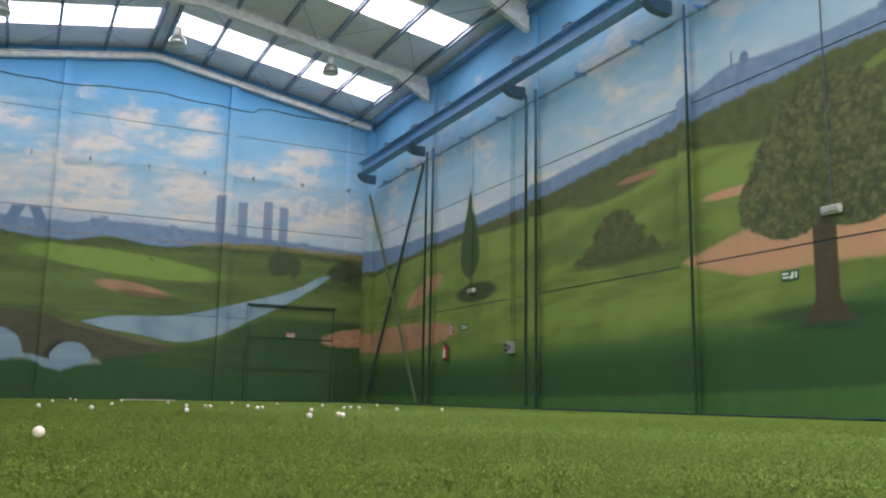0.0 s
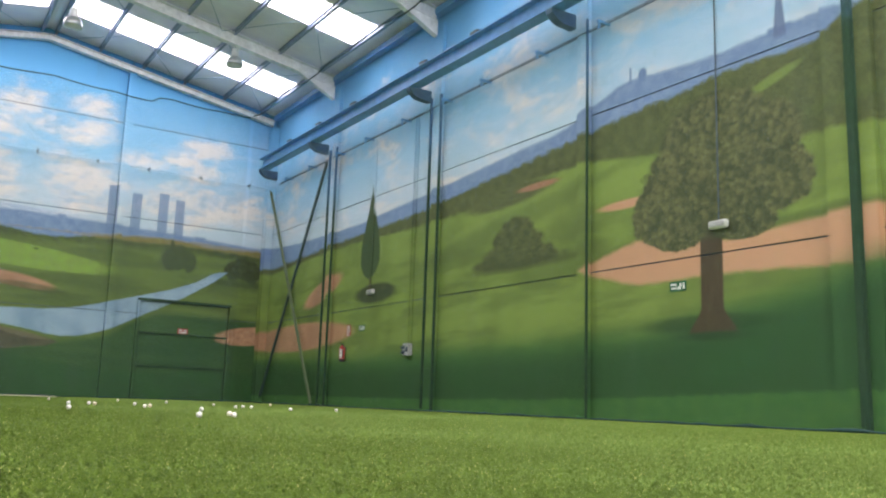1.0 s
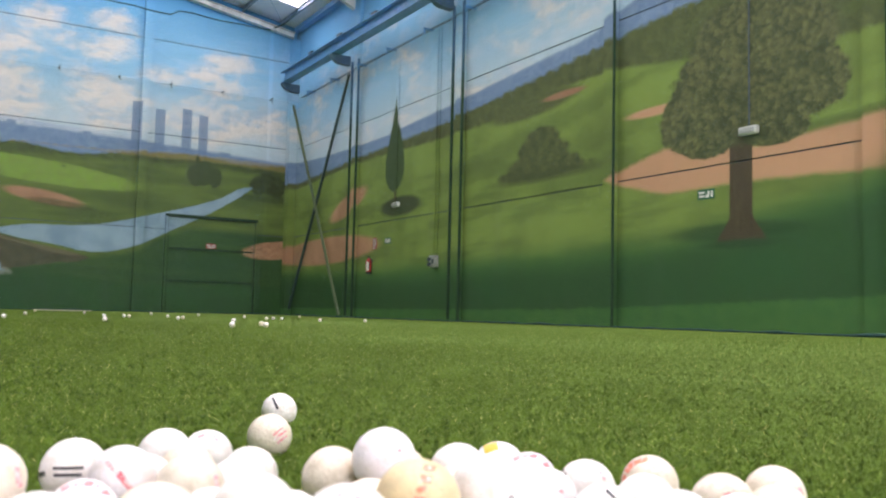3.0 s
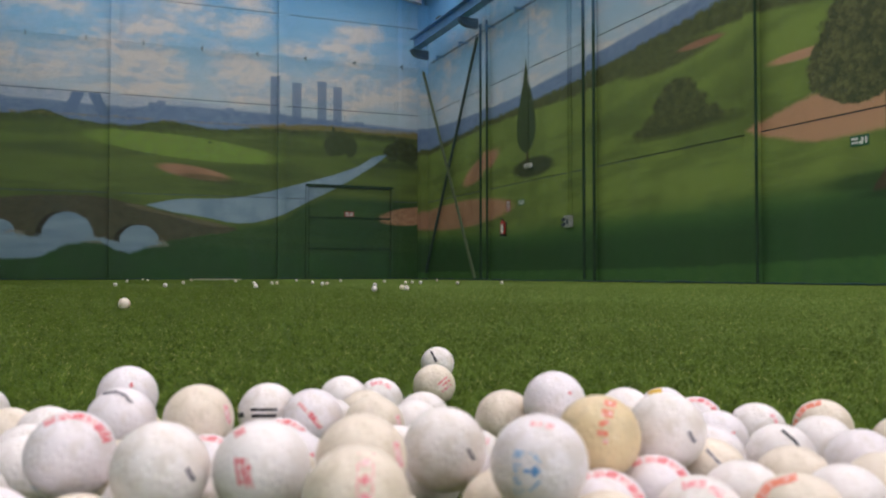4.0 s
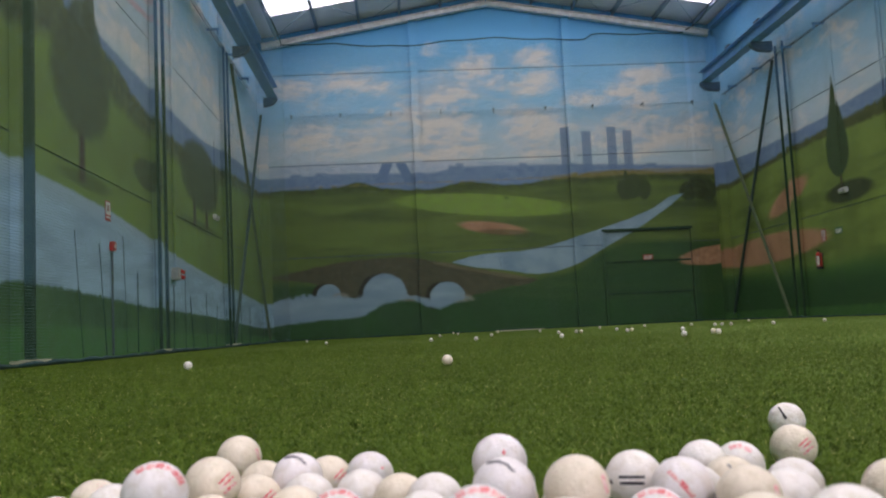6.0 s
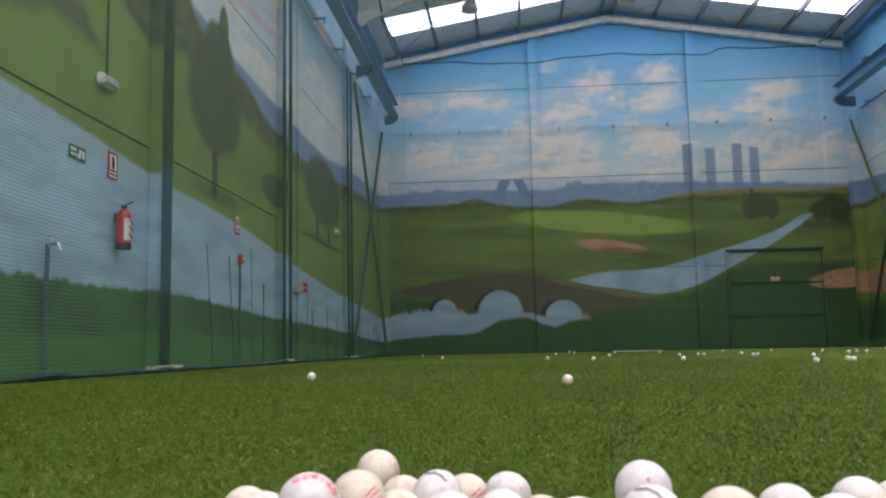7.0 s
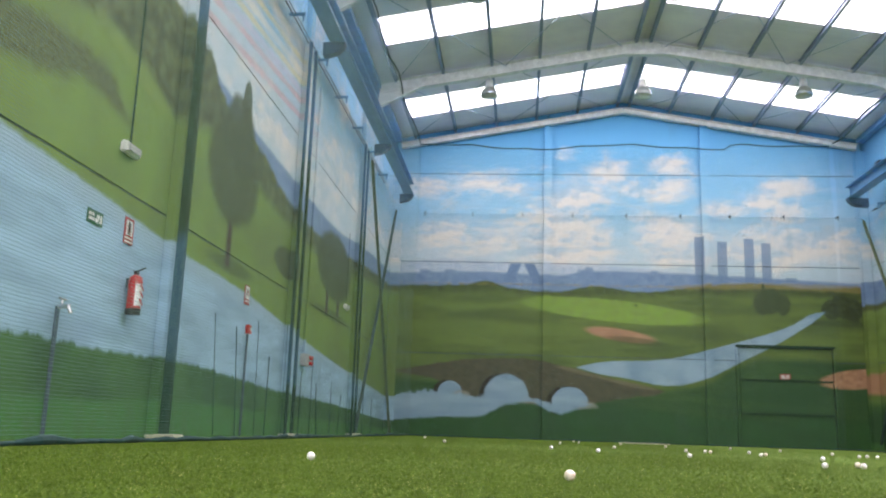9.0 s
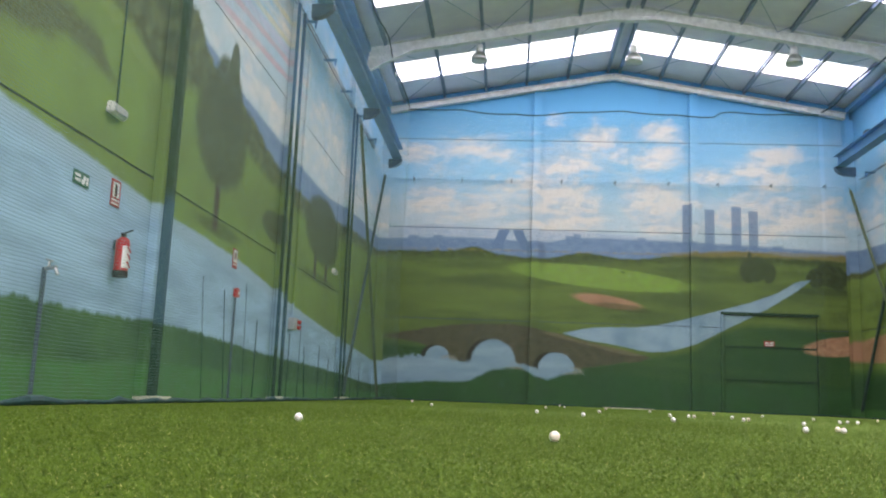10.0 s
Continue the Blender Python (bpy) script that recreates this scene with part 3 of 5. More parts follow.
def cube(*a, bevel=0.0):
    return cuboid(bmesh.new(), *a, bevel=bevel)


def rod(bm, a, b, r, r2=None, seg=10):
    a, b = Vector(a), Vector(b)
    d = b - a
    m = Matrix.Translation((a + b) / 2) @ d.to_track_quat("Z", "Y").to_matrix().to_4x4()
    bmesh.ops.create_cone(bm, cap_ends=True, segments=seg, radius1=r, radius2=r if r2 is None else r2, depth=d.length, matrix=m)
    return bm


def bar(bm, a, b, w, h, up=(0, 0, 1)):
    """A straight bar of section w x h from a to b."""
    a, b, up = Vector(a), Vector(b), Vector(up)
    d = (b - a).normalized()
    side = d.cross(up).normalized()
    top = side.cross(d)
    vs = [bm.verts.new(p + side * sx * w / 2 + top * sz * h / 2) for p in (a, b) for sx, sz in ((-1, -1), (1, -1), (1, 1), (-1, 1))]
    for f in ((0, 1, 2, 3), (7, 6, 5, 4), (0, 4, 5, 1), (1, 5, 6, 2), (2, 6, 7, 3), (3, 7, 4, 0)):
        bm.faces.new([vs[k] for k in f])
    bmesh.ops.recalc_face_normals(bm, faces=bm.faces)
    return bm


def lathe(profile, seg=28):
    bm = bmesh.new()
    rings = [[bm.verts.new((r * math.cos(2 * math.pi * k / seg), r * math.sin(2 * math.pi * k / seg), z)) for k in range(seg)] for r, z in profile]
    for a, b in zip(rings, rings[1:]):
        for k in range(seg):
            bm.faces.new((a[k], a[(k + 1) % seg], b[(k + 1) % seg], b[k]))
    bmesh.ops.recalc_face_normals(bm, faces=bm.faces)
    return bm


def tube(pts, radii, seg=8):
    """One bent tube through the points."""
    bm = bmesh.new()
    pts = [Vector(p) for p in pts]
    rings = []
    for k, p in enumerate(pts):
        d = (pts[min(k + 1, len(pts) - 1)] - pts[max(k - 1, 0)]).normalized()
        a = d.cross(Vector((0, 0, 1))).normalized()
        b = a.cross(d)
        r = radii[k] if isinstance(radii, list) else radii
        rings.append([bm.verts.new(p + (a * math.cos(2 * math.pi * j / seg) + b * math.sin(2 * math.pi * j / seg)) * r) for j in range(seg)])
    for p, q in zip(rings, rings[1:]):
        for j in range(seg):
            bm.faces.new((p[j], p[(j + 1) % seg], q[(j + 1) % seg], q[j]))
    bmesh.ops.recalc_face_normals(bm, faces=bm.faces)
    return bm


def prism(pts, axis, a, b):
    """A polygon of (p, q) pairs drawn out along an axis from a to b."""
    bm = bmesh.new()
    def at(p, q, t):
        return (t, p, q) if axis == 0 else (p, t, q) if axis == 1 else (p, q, t)
    lo, hi = [bm.verts.new(at(p, q, a)) for p, q in pts], [bm.verts.new(at(p, q, b)) for p, q in pts]
    bm.faces.new(lo)
    bm.faces.new(hi)
    for k in range(len(pts)):
        j = (k + 1) % len(pts)
        bm.faces.new((lo[k], lo[j], hi[j], hi[k]))
    bmesh.ops.recalc_face_normals(bm, faces=bm.faces)
    return bm


def thing(name, label, category, group="", at=(0, 0, 0)):
    ob = new(name)
    ob.empty_display_size = 0.1
    ob.location = at
    return tagged(ob, label, category, group)


def h_profile(bm, axis_pts, depth, width, t, toward):
    """An H section between two points; toward: the unit way of its depth."""
    a, b = (Vector(p) for p in axis_pts)
    d = Vector(toward)
    for s in (-1, 1):
        o = d * s * (depth - t) / 2
        bar(bm, a + o, b + o, width, t, d)
    bar(bm, a, b, t, depth - 2 * t, d)
    return bm


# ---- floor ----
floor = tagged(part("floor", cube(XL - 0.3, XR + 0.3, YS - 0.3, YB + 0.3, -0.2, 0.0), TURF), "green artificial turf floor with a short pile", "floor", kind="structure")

# ---- walls: backing, with painted concrete panels standing on it ----
GAP = 0.022


def eave(x):
    return roof(x, Z_DECK)


wn_ob = tagged(part("wall_north", prism([(XL - 0.3, -0.2), (XR + 0.3, -0.2), (XR + 0.3, eave(XR + 0.3)), (XM, eave(XM)), (XL - 0.3, eave(XL - 0.3))], 1, YB + 0.02, YB + 0.25), DARK_STEEL), "wall painted with a golf course, lake and stone bridge", "wall", kind="structure")
we_ob = tagged(part("wall_east", cube(XR + 0.02, XR + 0.25, YS, YB + 0.018, -0.2, eave(XR)), DARK_STEEL), "long wall painted with a green hillside, trees and sand bunkers", "wall", kind="structure")
ww_ob = tagged(part("wall_west", cube(XL - 0.25, XL - 0.02, YS, YB + 0.018, -0.2, eave(XL)), DARK_STEEL), "long wall painted with a pale river, reeds and trees", "wall", kind="structure")
GX0, GX1, GZ = -0.4, 5.2, 4.2
ws_ob = tagged(part("wall_south", prism([(XL - 0.3, -0.2), (GX0, -0.2), (GX0, GZ), (GX1, GZ), (GX1, -0.2), (XR + 0.3, -0.2), (XR + 0.3, eave(XR + 0.3)), (XM, eave(XM)), (XL - 0.3, eave(XL - 0.3))], 1, YS - 0.25, YS), SOUTH), "plain pale blue end wall with an added open gateway", "wall", kind="structure")
# fill light in an unseen opening, added for the balls' near sides
gate_light = bpy.data.lights.new("gate_fill", "AREA")
gate_light.shape, gate_light.size, gate_light.size_y = "RECTANGLE", GX1 - GX0, GZ
gate_light.energy, gate_light.color = GATE_W * (GX1 - GX0) * GZ, (1.0, 0.90, 0.93)
new("gate_fill", gate_light).matrix_world = pose((GX0 + GX1) / 2, YS - 0.1, GZ / 2, 90, 0, 180) @ pose(0, 0, 0, 180, 0, 0)


def panels():
    xs = (XL, 0.66, 5.0, XR)
    for a, b in zip(xs, xs[1:]):
        for k, z0 in enumerate(JOINTS):
            if k == 3:
                pts = [(a + GAP / 2, z0 + GAP / 2), (b - GAP / 2, z0 + GAP / 2), (b - GAP / 2, eave(b) - 0.01)]
                if a < XM < b:
                    pts.append((XM, eave(XM) - 0.01))
                pts.append((a + GAP / 2, eave(a) - 0.01))
                bm = prism(pts, 1, YB, YB + 0.016)
            else:
                bm = cube(a + GAP / 2, b - GAP / 2, YB, YB + 0.016, z0 + (GAP / 2 if k else 0), JOINTS[k + 1] - GAP / 2)
            part("panel", bm, NORTH, wn_ob)
    for x, cols, ob, mat, s in ((XR, COLS_E, we_ob, EAST, 1), (XL, COLS_W, ww_ob, WEST, -1)):
        ys = (YB,) + cols + (YS,)
        for a, b in zip(ys, ys[1:]):
            for k, z0 in enumerate(JOINTS):
                z1 = JOINTS[k + 1] - GAP / 2 if k < 3 else eave(x) - 0.02
                part("panel", cube(*sorted((x, x + s * 0.016)), b + GAP / 2, a - GAP / 2, z0 + (GAP / 2 if k else 0), z1), mat, ob)


# ---- steel frame ----
def columns():
    for x, cols, mat, s in ((XR, COLS_E, EAST, -1), (XL, COLS_W, WEST, 1)):
        for k, y in enumerate(cols):
            zt = roof(x, Z_RAFTER)
            wide = s < 0 and k >= 3
            ob = part("steel_column", cube(*sorted((x + s * 0.002, x + s * 0.10)), y - (0.35 if wide else 0.13), y + (0.28 if wide else 0.13), 0, zt, bevel=0.01), mat)
            tagged(ob, "steel column against the wall, painted over with the landscape", "column", "columns along the side walls")
            part("base_block", cube(*sorted((x + s * 0.002, x + s * 0.30)), y - 0.14, y + 0.14, 0.0, 0.04, bevel=0.01), mat if s < 0 else PALE, ob)
            posts = ((0.19, 0.05), (-0.19, 0.05)) if k < 2 else ((-0.15, 0.04),) if s < 0 and k == 2 else ((-0.115, 0.10),) if wide else ((0.0, 0.085),)
            # narrow strips whose dark colour paints in the flanges' shade
            for dy, w in posts:
                part("flange_post", cube(*sorted((x + s * 0.10, x + s * (0.10 + min(w, 0.085)))), y + dy - w / 2, y + dy + w / 2, 0.0, 6.45 if k < 3 else zt, bevel=0.008), EDGE if s < 0 else EDGE_W, ob, "steel edge with its shade painted in dark")
    for x in (0.66, 5.0):
        ob = part("steel_column", cube(x - 0.11, x + 0.11, YB - 0.16, YB - 0.002, 0, eave(x) - 0.4, bevel=0.008), NORTH)
        tagged(ob, "shallow gable column, painted over with the landscape", "column", "columns of the gable wall")
    for x in (XL + 0.13, XR - 0.13):
        ob = part("steel_column", h_profile(bmesh.new(), ((x, YB - 0.16, 0), (x, YB - 0.16, 8.05)), 0.24, 0.24, 0.016, (0, 1, 0)), EAST if x > 0 else WEST)
        tagged(ob, "corner steel column in the painted landscape's colours", "column", "columns of the corners")


def bracing():
    for x, ya, yb in ((XR - 0.14, 23.8, 20.1), (XL + 0.14, 23.6, 19.0)):
        ob = thing("wind_brace", "crossed diagonal steel bars painted over with the landscape", "brace", at=(x, (ya + yb) / 2, 0))
        for k, (a, b) in enumerate((((ya, 6.2), (yb, 0.05)), ((ya, 0.05), (yb, 6.2)))):
            o = 0.04 * (2 * k - 1)
            bm = bar(bmesh.new(), (o, a[0] - (ya + yb) / 2, a[1]), (o, b[0] - (ya + yb) / 2, b[1]), 0.070, 0.012, (1, 0, 0))
            bar(bm, (o + 0.03, a[0] - (ya + yb) / 2, a[1]), (o + 0.03, b[0] - (ya + yb) / 2, b[1]), 0.012, 0.06, (1, 0, 0))
            part("diagonal", bm, (DARK_BRACE, BRACE)[k if x < 0 else 1 - k], ob)


def rafters():
    for y in (YB - 0.12,) + FRAMES:
        ob = thing("roof_rafter", "white steel portal rafter with haunched ends and an apex plate", "rafter", "rafters under the roof", (XM, y, Z_RAFTER))
        thin = y > 23
        dep = 0.16 if thin else 0.28
        for s in (-1, 1):
            L = (XR - XM) - 0.16
            a, b = Vector((0, 0, dep / 2)), Vector((s * L, 0, dep / 2 - SLOPE * L))
            part("beam", h_profile(bmesh.new(), (a, b), dep, 0.18, 0.014, (SLOPE * s, 0, 1)), WHITE_STEEL, ob)
            if not thin:
                part("haunch", prism([(s * L, -SLOPE * L - 0.34), (s * L, -SLOPE * L + 0.02), (s * (L - 1.1), -SLOPE * (L - 1.1) + 0.02)], 1, -0.07, 0.07), WHITE_STEEL, ob)
        if not thin:
            part("apex_plate", prism([(-0.62, -0.08), (0, -0.10), (0.62, -0.08), (0, 0.03)], 1, -0.08, 0.08), WHITE_STEEL, ob)
    for d in (0.17, 1.30, 2.47, 3.62, 4.80, 5.95):
        for s in (-1, 1):
            x = XM + s * d
            z = roof(x, Z_DECK) - 0.065
            ob = part("purlin", h_profile(bmesh.new(), ((x, YS, z), (x, YB - 0.02, z)), 0.12, 0.07, 0.008, (0, 0, 1)), GREY_STEEL)
            tagged(ob, "long grey-blue steel purlin under the roof sheets", "purlin", "purlins under the roof")
    for x, s in ((XR, -1), (XL, 1)):
        ob = part("eave_beam", cube(*sorted((x + s * 0.02, x + s * 0.20)), YS, YB - 0.24, roof(x, Z_DECK) - 0.20, roof(x, Z_DECK) - 0.06), BLUE_STEEL)
        tagged(ob, "blue eave gutter beam along the wall's top", "beam", "eave beams")
    ys = (YB - 0.2,) + FRAMES[:3]
    for a, b in zip(ys, ys[1:]):
        ob = thing("roof_bracing", "thin crossed tie rods under the roof sheets", "brace", "roof bracing", (XM, (a + b) / 2, 9.3))
        for s in (-1, 1):
            for xa, xb in ((0.5, 3.3), (3.3, 0.5), (3.3, 6.0), (6.0, 3.3)):
                za, zb = (roof(XM + s * q, Z_DECK) - 0.16 - 9.3 for q in (xa, xb))
                part("tie_rod", rod(bmesh.new(), (s * xa, (a - b) / 2, za), (s * xb, (b - a) / 2, zb), 0.008, seg=6), GREY_STEEL, ob)


def crane_beams():
    for x, cols, s in ((8.60, COLS_E, 1), (-3.18, COLS_W, -1)):
        ob = thing("crane_beam", "blue steel crane runway beam on brackets along the wall", "crane beam", "crane runway beams", (x, 0, 6.66))
        y1 = 23.1
        part("top_flange", cube(-0.13, 0.13, YS + 0.1, y1, 0.145, 0.165, bevel=0.004), BLUE_STEEL, ob)
        part("bottom_flange", cube(-0.13, 0.13, YS + 0.1, y1, -0.165, -0.145, bevel=0.004), BLUE_STEEL, ob)
        part("web", cube(-0.008, 0.008, YS + 0.1, y1, -0.146, 0.146), BLUE_STEEL, ob)
        part("rail", cube(-0.025, 0.025, YS + 0.1, y1, 0.165, 0.205, bevel=0.006), DARK_STEEL, ob)
        for y in [23.3] + [c for c in cols]:
            wall = (XR - 0.3 if s > 0 else XL + 0.3) - x
            yy = min(y, 23.0)
            part("bracket", prism([(-s * 0.13, -0.168), (wall, -0.168), (wall, -0.40), (s * 0.10, -0.38), (-s * 0.02, -0.33), (-s * 0.11, -0.24)], 1, yy - 0.08, yy + 0.08), BRACKET, ob, "dark blue welded bracket")
        for y in [c - 2.3 for c in cols] + [cols[0] - 0.4, cols[1] - 0.5, cols[0] + 1.4]:
            if y < y1:
                part("rail_clip", cube(-0.12, 0.05, y - 0.12, y + 0.12, 0.166, 0.24, bevel=0.01), DARK_STEEL, ob)


def net_cables():
    """Cables on bracket arms, which carry the net at mid height."""
    runs = (("east", XR, 6.24, (22.49, 20.89, 19.24, 17.68, 15.96, 14.31, 12.96, 11.28, 9.72, 8.25, 6.7, 5.1, 3.5)),
            ("west", XL, 6.46, (21.0, 19.15, 17.5, 15.75, 14.0, 12.3, 10.6, 8.9, 7.2, 5.5)),
            ("north", YB, 6.2, (-2.8, -1.44, -0.04, 1.35, 2.83, 4.3, 5.64, 7.07, 8.49)))
    for side, w, z, marks in runs:
        ob = thing("net_cable", "thin tensioned cable on short steel arms along the wall", "cable", "cables for the nets", (0, 0, z))
        def at(o, q):
            return (w - o, q, 0) if side == "east" else (w + o, q, 0) if side == "west" else (q, w - o, 0)
        lo, hi = min(marks) - 0.6, max(marks) + 0.8
        part("cable", rod(bmesh.new(), at(0.06, lo), at(0.06, hi), 0.006 if side == "north" else 0.012, seg=6), NORTH if side == "north" else DARK_STEEL, ob)
        part("cable", rod(bmesh.new(), at(0.11, lo), at(0.11, hi), 0.005 if side == "north" else 0.008, seg=6), NORTH if side == "north" else DARK_STEEL, ob)
        thick = 0.024 if side == "north" else 0.042
        for q in marks:
            bm = bar(bmesh.new(), at(0.0, q), at(0.26, q), thick, thick)
            a = Vector(at(0.23, q))
            bar(bm, a, a + Vector((0, 0, -0.12)), thick * 0.7, thick * 0.7, (1, 0.2, 0))
            part("arm", bm, BLUE_STEEL if side != "north" else DARK_STEEL, ob)


# ---- roof and skylights ----
STRIPS = [((a + b) / 2 + 0.02, 1.30 if a > 6 else 2.35) for a, b in zip(BAYS, BAYS[1:])]   # middle and width; unseen southern strips are widened to brighten the heap


def roof_deck():
    bm = bmesh.new()
    cuts = [YS - 0.3]
    for y, wide in sorted(STRIPS):
        cuts += [y - wide / 2, y + wide / 2]
    cuts.append(YB + 0.3)
    for k, (a, b) in enumerate(zip(cuts, cuts[1:])):
        for s in (-1, 1):
            spans = ((0.0, 6.9),) if k % 2 == 0 else ((0.0, 0.26), (6.02, 6.9))
            for d0, d1 in spans:
                pts = [(XM + s * d, eave(XM + s * d) + h) for d, h in ((d0, 0), (d1, 0), (d1, 0.08), (d0, 0.08))]
                q = prism(pts, 1, a, b)
                me = bpy.data.meshes.new("tmp")
                q.to_mesh(me)
                q.free()
                bm.from_mesh(me)
                bpy.data.meshes.remove(me)
    tagged(part("ceiling", bm, DECK), "pale grey ribbed roof sheeting with skylight openings", "ceiling", kind="structure")
    ang = math.atan(SLOPE)
    for n, (y, wide) in enumerate(STRIPS):
        for s in (-1, 1):
            d0, d1 = 0.26, 6.02
            dm = (d0 + d1) / 2
            pts = [(XM + s * d, eave(XM + s * d) + h) for d, h in ((d0, 0.05), (d1, 0.05), (d1, 0.062), (d0, 0.062))]
            ob = part("window_%d" % (2 * n + (s > 0) + 1), prism(pts, 1, y - wide / 2, y + wide / 2), POLY)
            tagged(ob, "bright translucent skylight strip in the roof", "skylight", "skylights", "structure")
            lamp = bpy.data.lights.new("daylight", "AREA")
            lamp.shape, lamp.size, lamp.size_y = "RECTANGLE", (d1 - d0) / math.cos(ang) - 0.02, wide - 0.02
            lamp.energy, lamp.color = SKYLIGHT_W * lamp.size * lamp.size_y, (1.0, 0.875, 0.93)
            lo = new("daylight", lamp)
            lo.matrix_world = pose(XM + s * dm, y, eave(XM + s * dm) + 0.035, 0, math.degrees(ang) * s, 0)


# ---- nets ----
def nets():
    def sheet(name, label, mat, pts_top, fixed, axis, zlow=0.04, hem=0.55):
        ob = thing(name, label, "safety net", "nets in front of the walls")
        bm = bmesh.new()
        cols = []
        for q, z in pts_top:
            col = []
            for k in range(9):
                zz = zlow + (z - zlow) * k / 8
                o = 0.035 * math.sin(q * 1.7 + k * 0.9) * (0.3 + k / 8)
                col.append(bm.verts.new((fixed + o, q, zz) if axis == 0 else (q, fixed + o, zz)))
            cols.append(col)
        for a, b in zip(cols, cols[1:]):
            for k in range(8):
                bm.faces.new((a[k], b[k], b[k + 1], a[k + 1]))
        part("netting", bm, mat, ob, smooth=True)
        pts = [((fixed + 0.035 * math.sin(q * 1.7 + 7.2) * 1.3, q, z) if axis == 0 else (q, fixed + 0.035 * math.sin(q * 1.7 + 7.2) * 1.3, z)) for q, z in pts_top]
        part("head_rope", tube(pts, 0.016, 6), ROPE, ob)
        rng = random.Random(5)
        q0, q1 = pts_top[0][0], pts_top[-1][0]
        n = int(abs(q1 - q0) / 0.22)
        line, radii = [], []
        for k in range(n + 1):
            q = q0 + (q1 - q0) * k / n
            r = (0.018 + 0.022 * rng.random() ** 2) * hem
            o = rng.uniform(-0.04, 0.04)
            line.append((fixed + o, q, r) if axis == 0 else (q, fixed + o, r))
            radii.append(r)
        bm = tube(line, radii)
        part("hem", bm, ROPE, ob, "bunched dark teal hem lying on the turf")
        return ob
    top = []
    for k in range(61):
        x = -3.0 + k * (8.3 + 3.0) / 60
        z = 8.10 - 0.10 * math.cos((x - 2.9) * 1.15) * (-1 if x < 5.6 else 1) * 0.6 + 0.14 * max(0.0, x - 5.6) ** 1.5 / 4.4 - 0.04 * abs(math.sin(x * 2.1))
        top.append((x, z))
    sheet("net", "fine green safety net with a sagging top edge", net_material("end_netting", 0, 2, 0.55, srgb(100, 136, 124)), top, 23.55, 1)
    side = [(YS + 0.5 + k * (23.5 - YS - 0.5) / 60, 8.25 - 0.14 * abs(math.sin(k * 0.62))) for k in range(61)]
    hill_net = net_material("hillside_netting", 1, 2, 0.45, srgb(76, 108, 94))
    river_net = net_material("river_netting", 1, 2, 0.88, srgb(112, 148, 140))
    sheet("net", "fine green safety net hung before the hillside wall", hill_net, side, 8.36, 0)
    sheet("net", "fine green safety net hung before the river wall", river_net, side, -2.98, 0, hem=0.8)


# ---- lamps ----
def high_bay_lamps():
    for y, xs in ((20.05, (-0.9, 2.80, 6.55)), (15.1, (-0.95, 2.72, 6.4)), (10.5, (-0.95, 2.72, 6.4))):
        for x in xs:
            z = 8.20
            ob = thing("high_bay_lamp", "bell-shaped aluminium high-bay lamp, unlit, hung from the roof", "ceiling lamp", "high-bay lamps", (x, y, z))
            part("shade", lathe([(0.19, -0.02), (0.205, -0.02), (0.20, 0.06), (0.17, 0.14), (0.115, 0.20), (0.10, 0.205), (0.165, 0.13), (0.19, 0.05), (0.19, -0.02)]), ALU, ob, smooth=True)
            part("diffuser", lathe([(0.001, -0.045), (0.10, -0.04), (0.185, -0.015), (0.188, 0.0), (0.001, 0.0)]), GLASS_DIFF, ob, smooth=True)
            part("gear_housing", lathe([(0.001, 0.42), (0.06, 0.42), (0.085, 0.40), (0.09, 0.24), (0.10, 0.20), (0.001, 0.20)]), WHITE_STEEL, ob, smooth=True)
            part("hanger", rod(bmesh.new(), (0, 0, 0.41), (0, 0, eave(x) + 0.01 - z), 0.010, seg=6), DARK_STEEL, ob)


# ---- wall fittings: built facing -x or +x, at the wall ----
def on_wall(name, label, category, side, y, z, group=""):
    ob = thing(name, label, category, group, ((XR if side > 0 else XL), y, z))
    if side < 0:
        ob.rotation_euler = (0, 0, math.pi)
    return ob


def emergency_light(side, y, z, cable_to, paint=DARK_STEEL):
    ob = on_wall("emergency_light", "small white emergency light box with a cable above it", "emergency light", side, y, z, "emergency lights")
    part("housing", cube(-0.075, -0.002, -0.15, 0.15, -0.055, 0.055, bevel=0.015), PLASTIC_W, ob)
    part("diffuser", cube(-0.092, -0.074, -0.125, 0.125, -0.035, 0.035, bevel=0.008), PLASTIC_G, ob)
    part("cable", rod(bmesh.new(), (-0.03, 0, 0.05), (-0.03, 0, cable_to - z), 0.010, seg=6), paint, ob, "thin conduit")


def sign(name, label, side, y, z, w, h, face, marks, group="signs"):
    ob = on_wall(name, label, "sign", side, y, z, group)
    part("plate", cube(-0.008, -0.002, -w / 2, w / 2, -h / 2, h / 2), face, ob)
    for (y0, y1, z0, z1, mat) in marks:
        part("print", cube(-0.011, -0.0085, y0 * w, y1 * w, z0 * h, z1 * h), mat, ob)


EXIT_MARKS = ((-0.42, -0.30, -0.3, 0.3, PLASTIC_W), (-0.24, -0.10, -0.05, 0.30, PLASTIC_W), (-0.20, 0.0, -0.34, -0.02, PLASTIC_W), (0.06, 0.42, 0.08, 0.3, PLASTIC_W), (0.06, 0.40, -0.28, -0.06, PLASTIC_W))
FIRE_MARKS = ((-0.34, 0.34, -0.16, 0.40, PLASTIC_W), (-0.16, 0.16, -0.12, 0.30, RED_SIGN), (-0.05, 0.12, 0.28, 0.35, RED_SIGN), (-0.4, 0.4, -0.30, -0.24, PLASTIC_W), (-0.4, 0.4, -0.44, -0.38, PLASTIC_W))


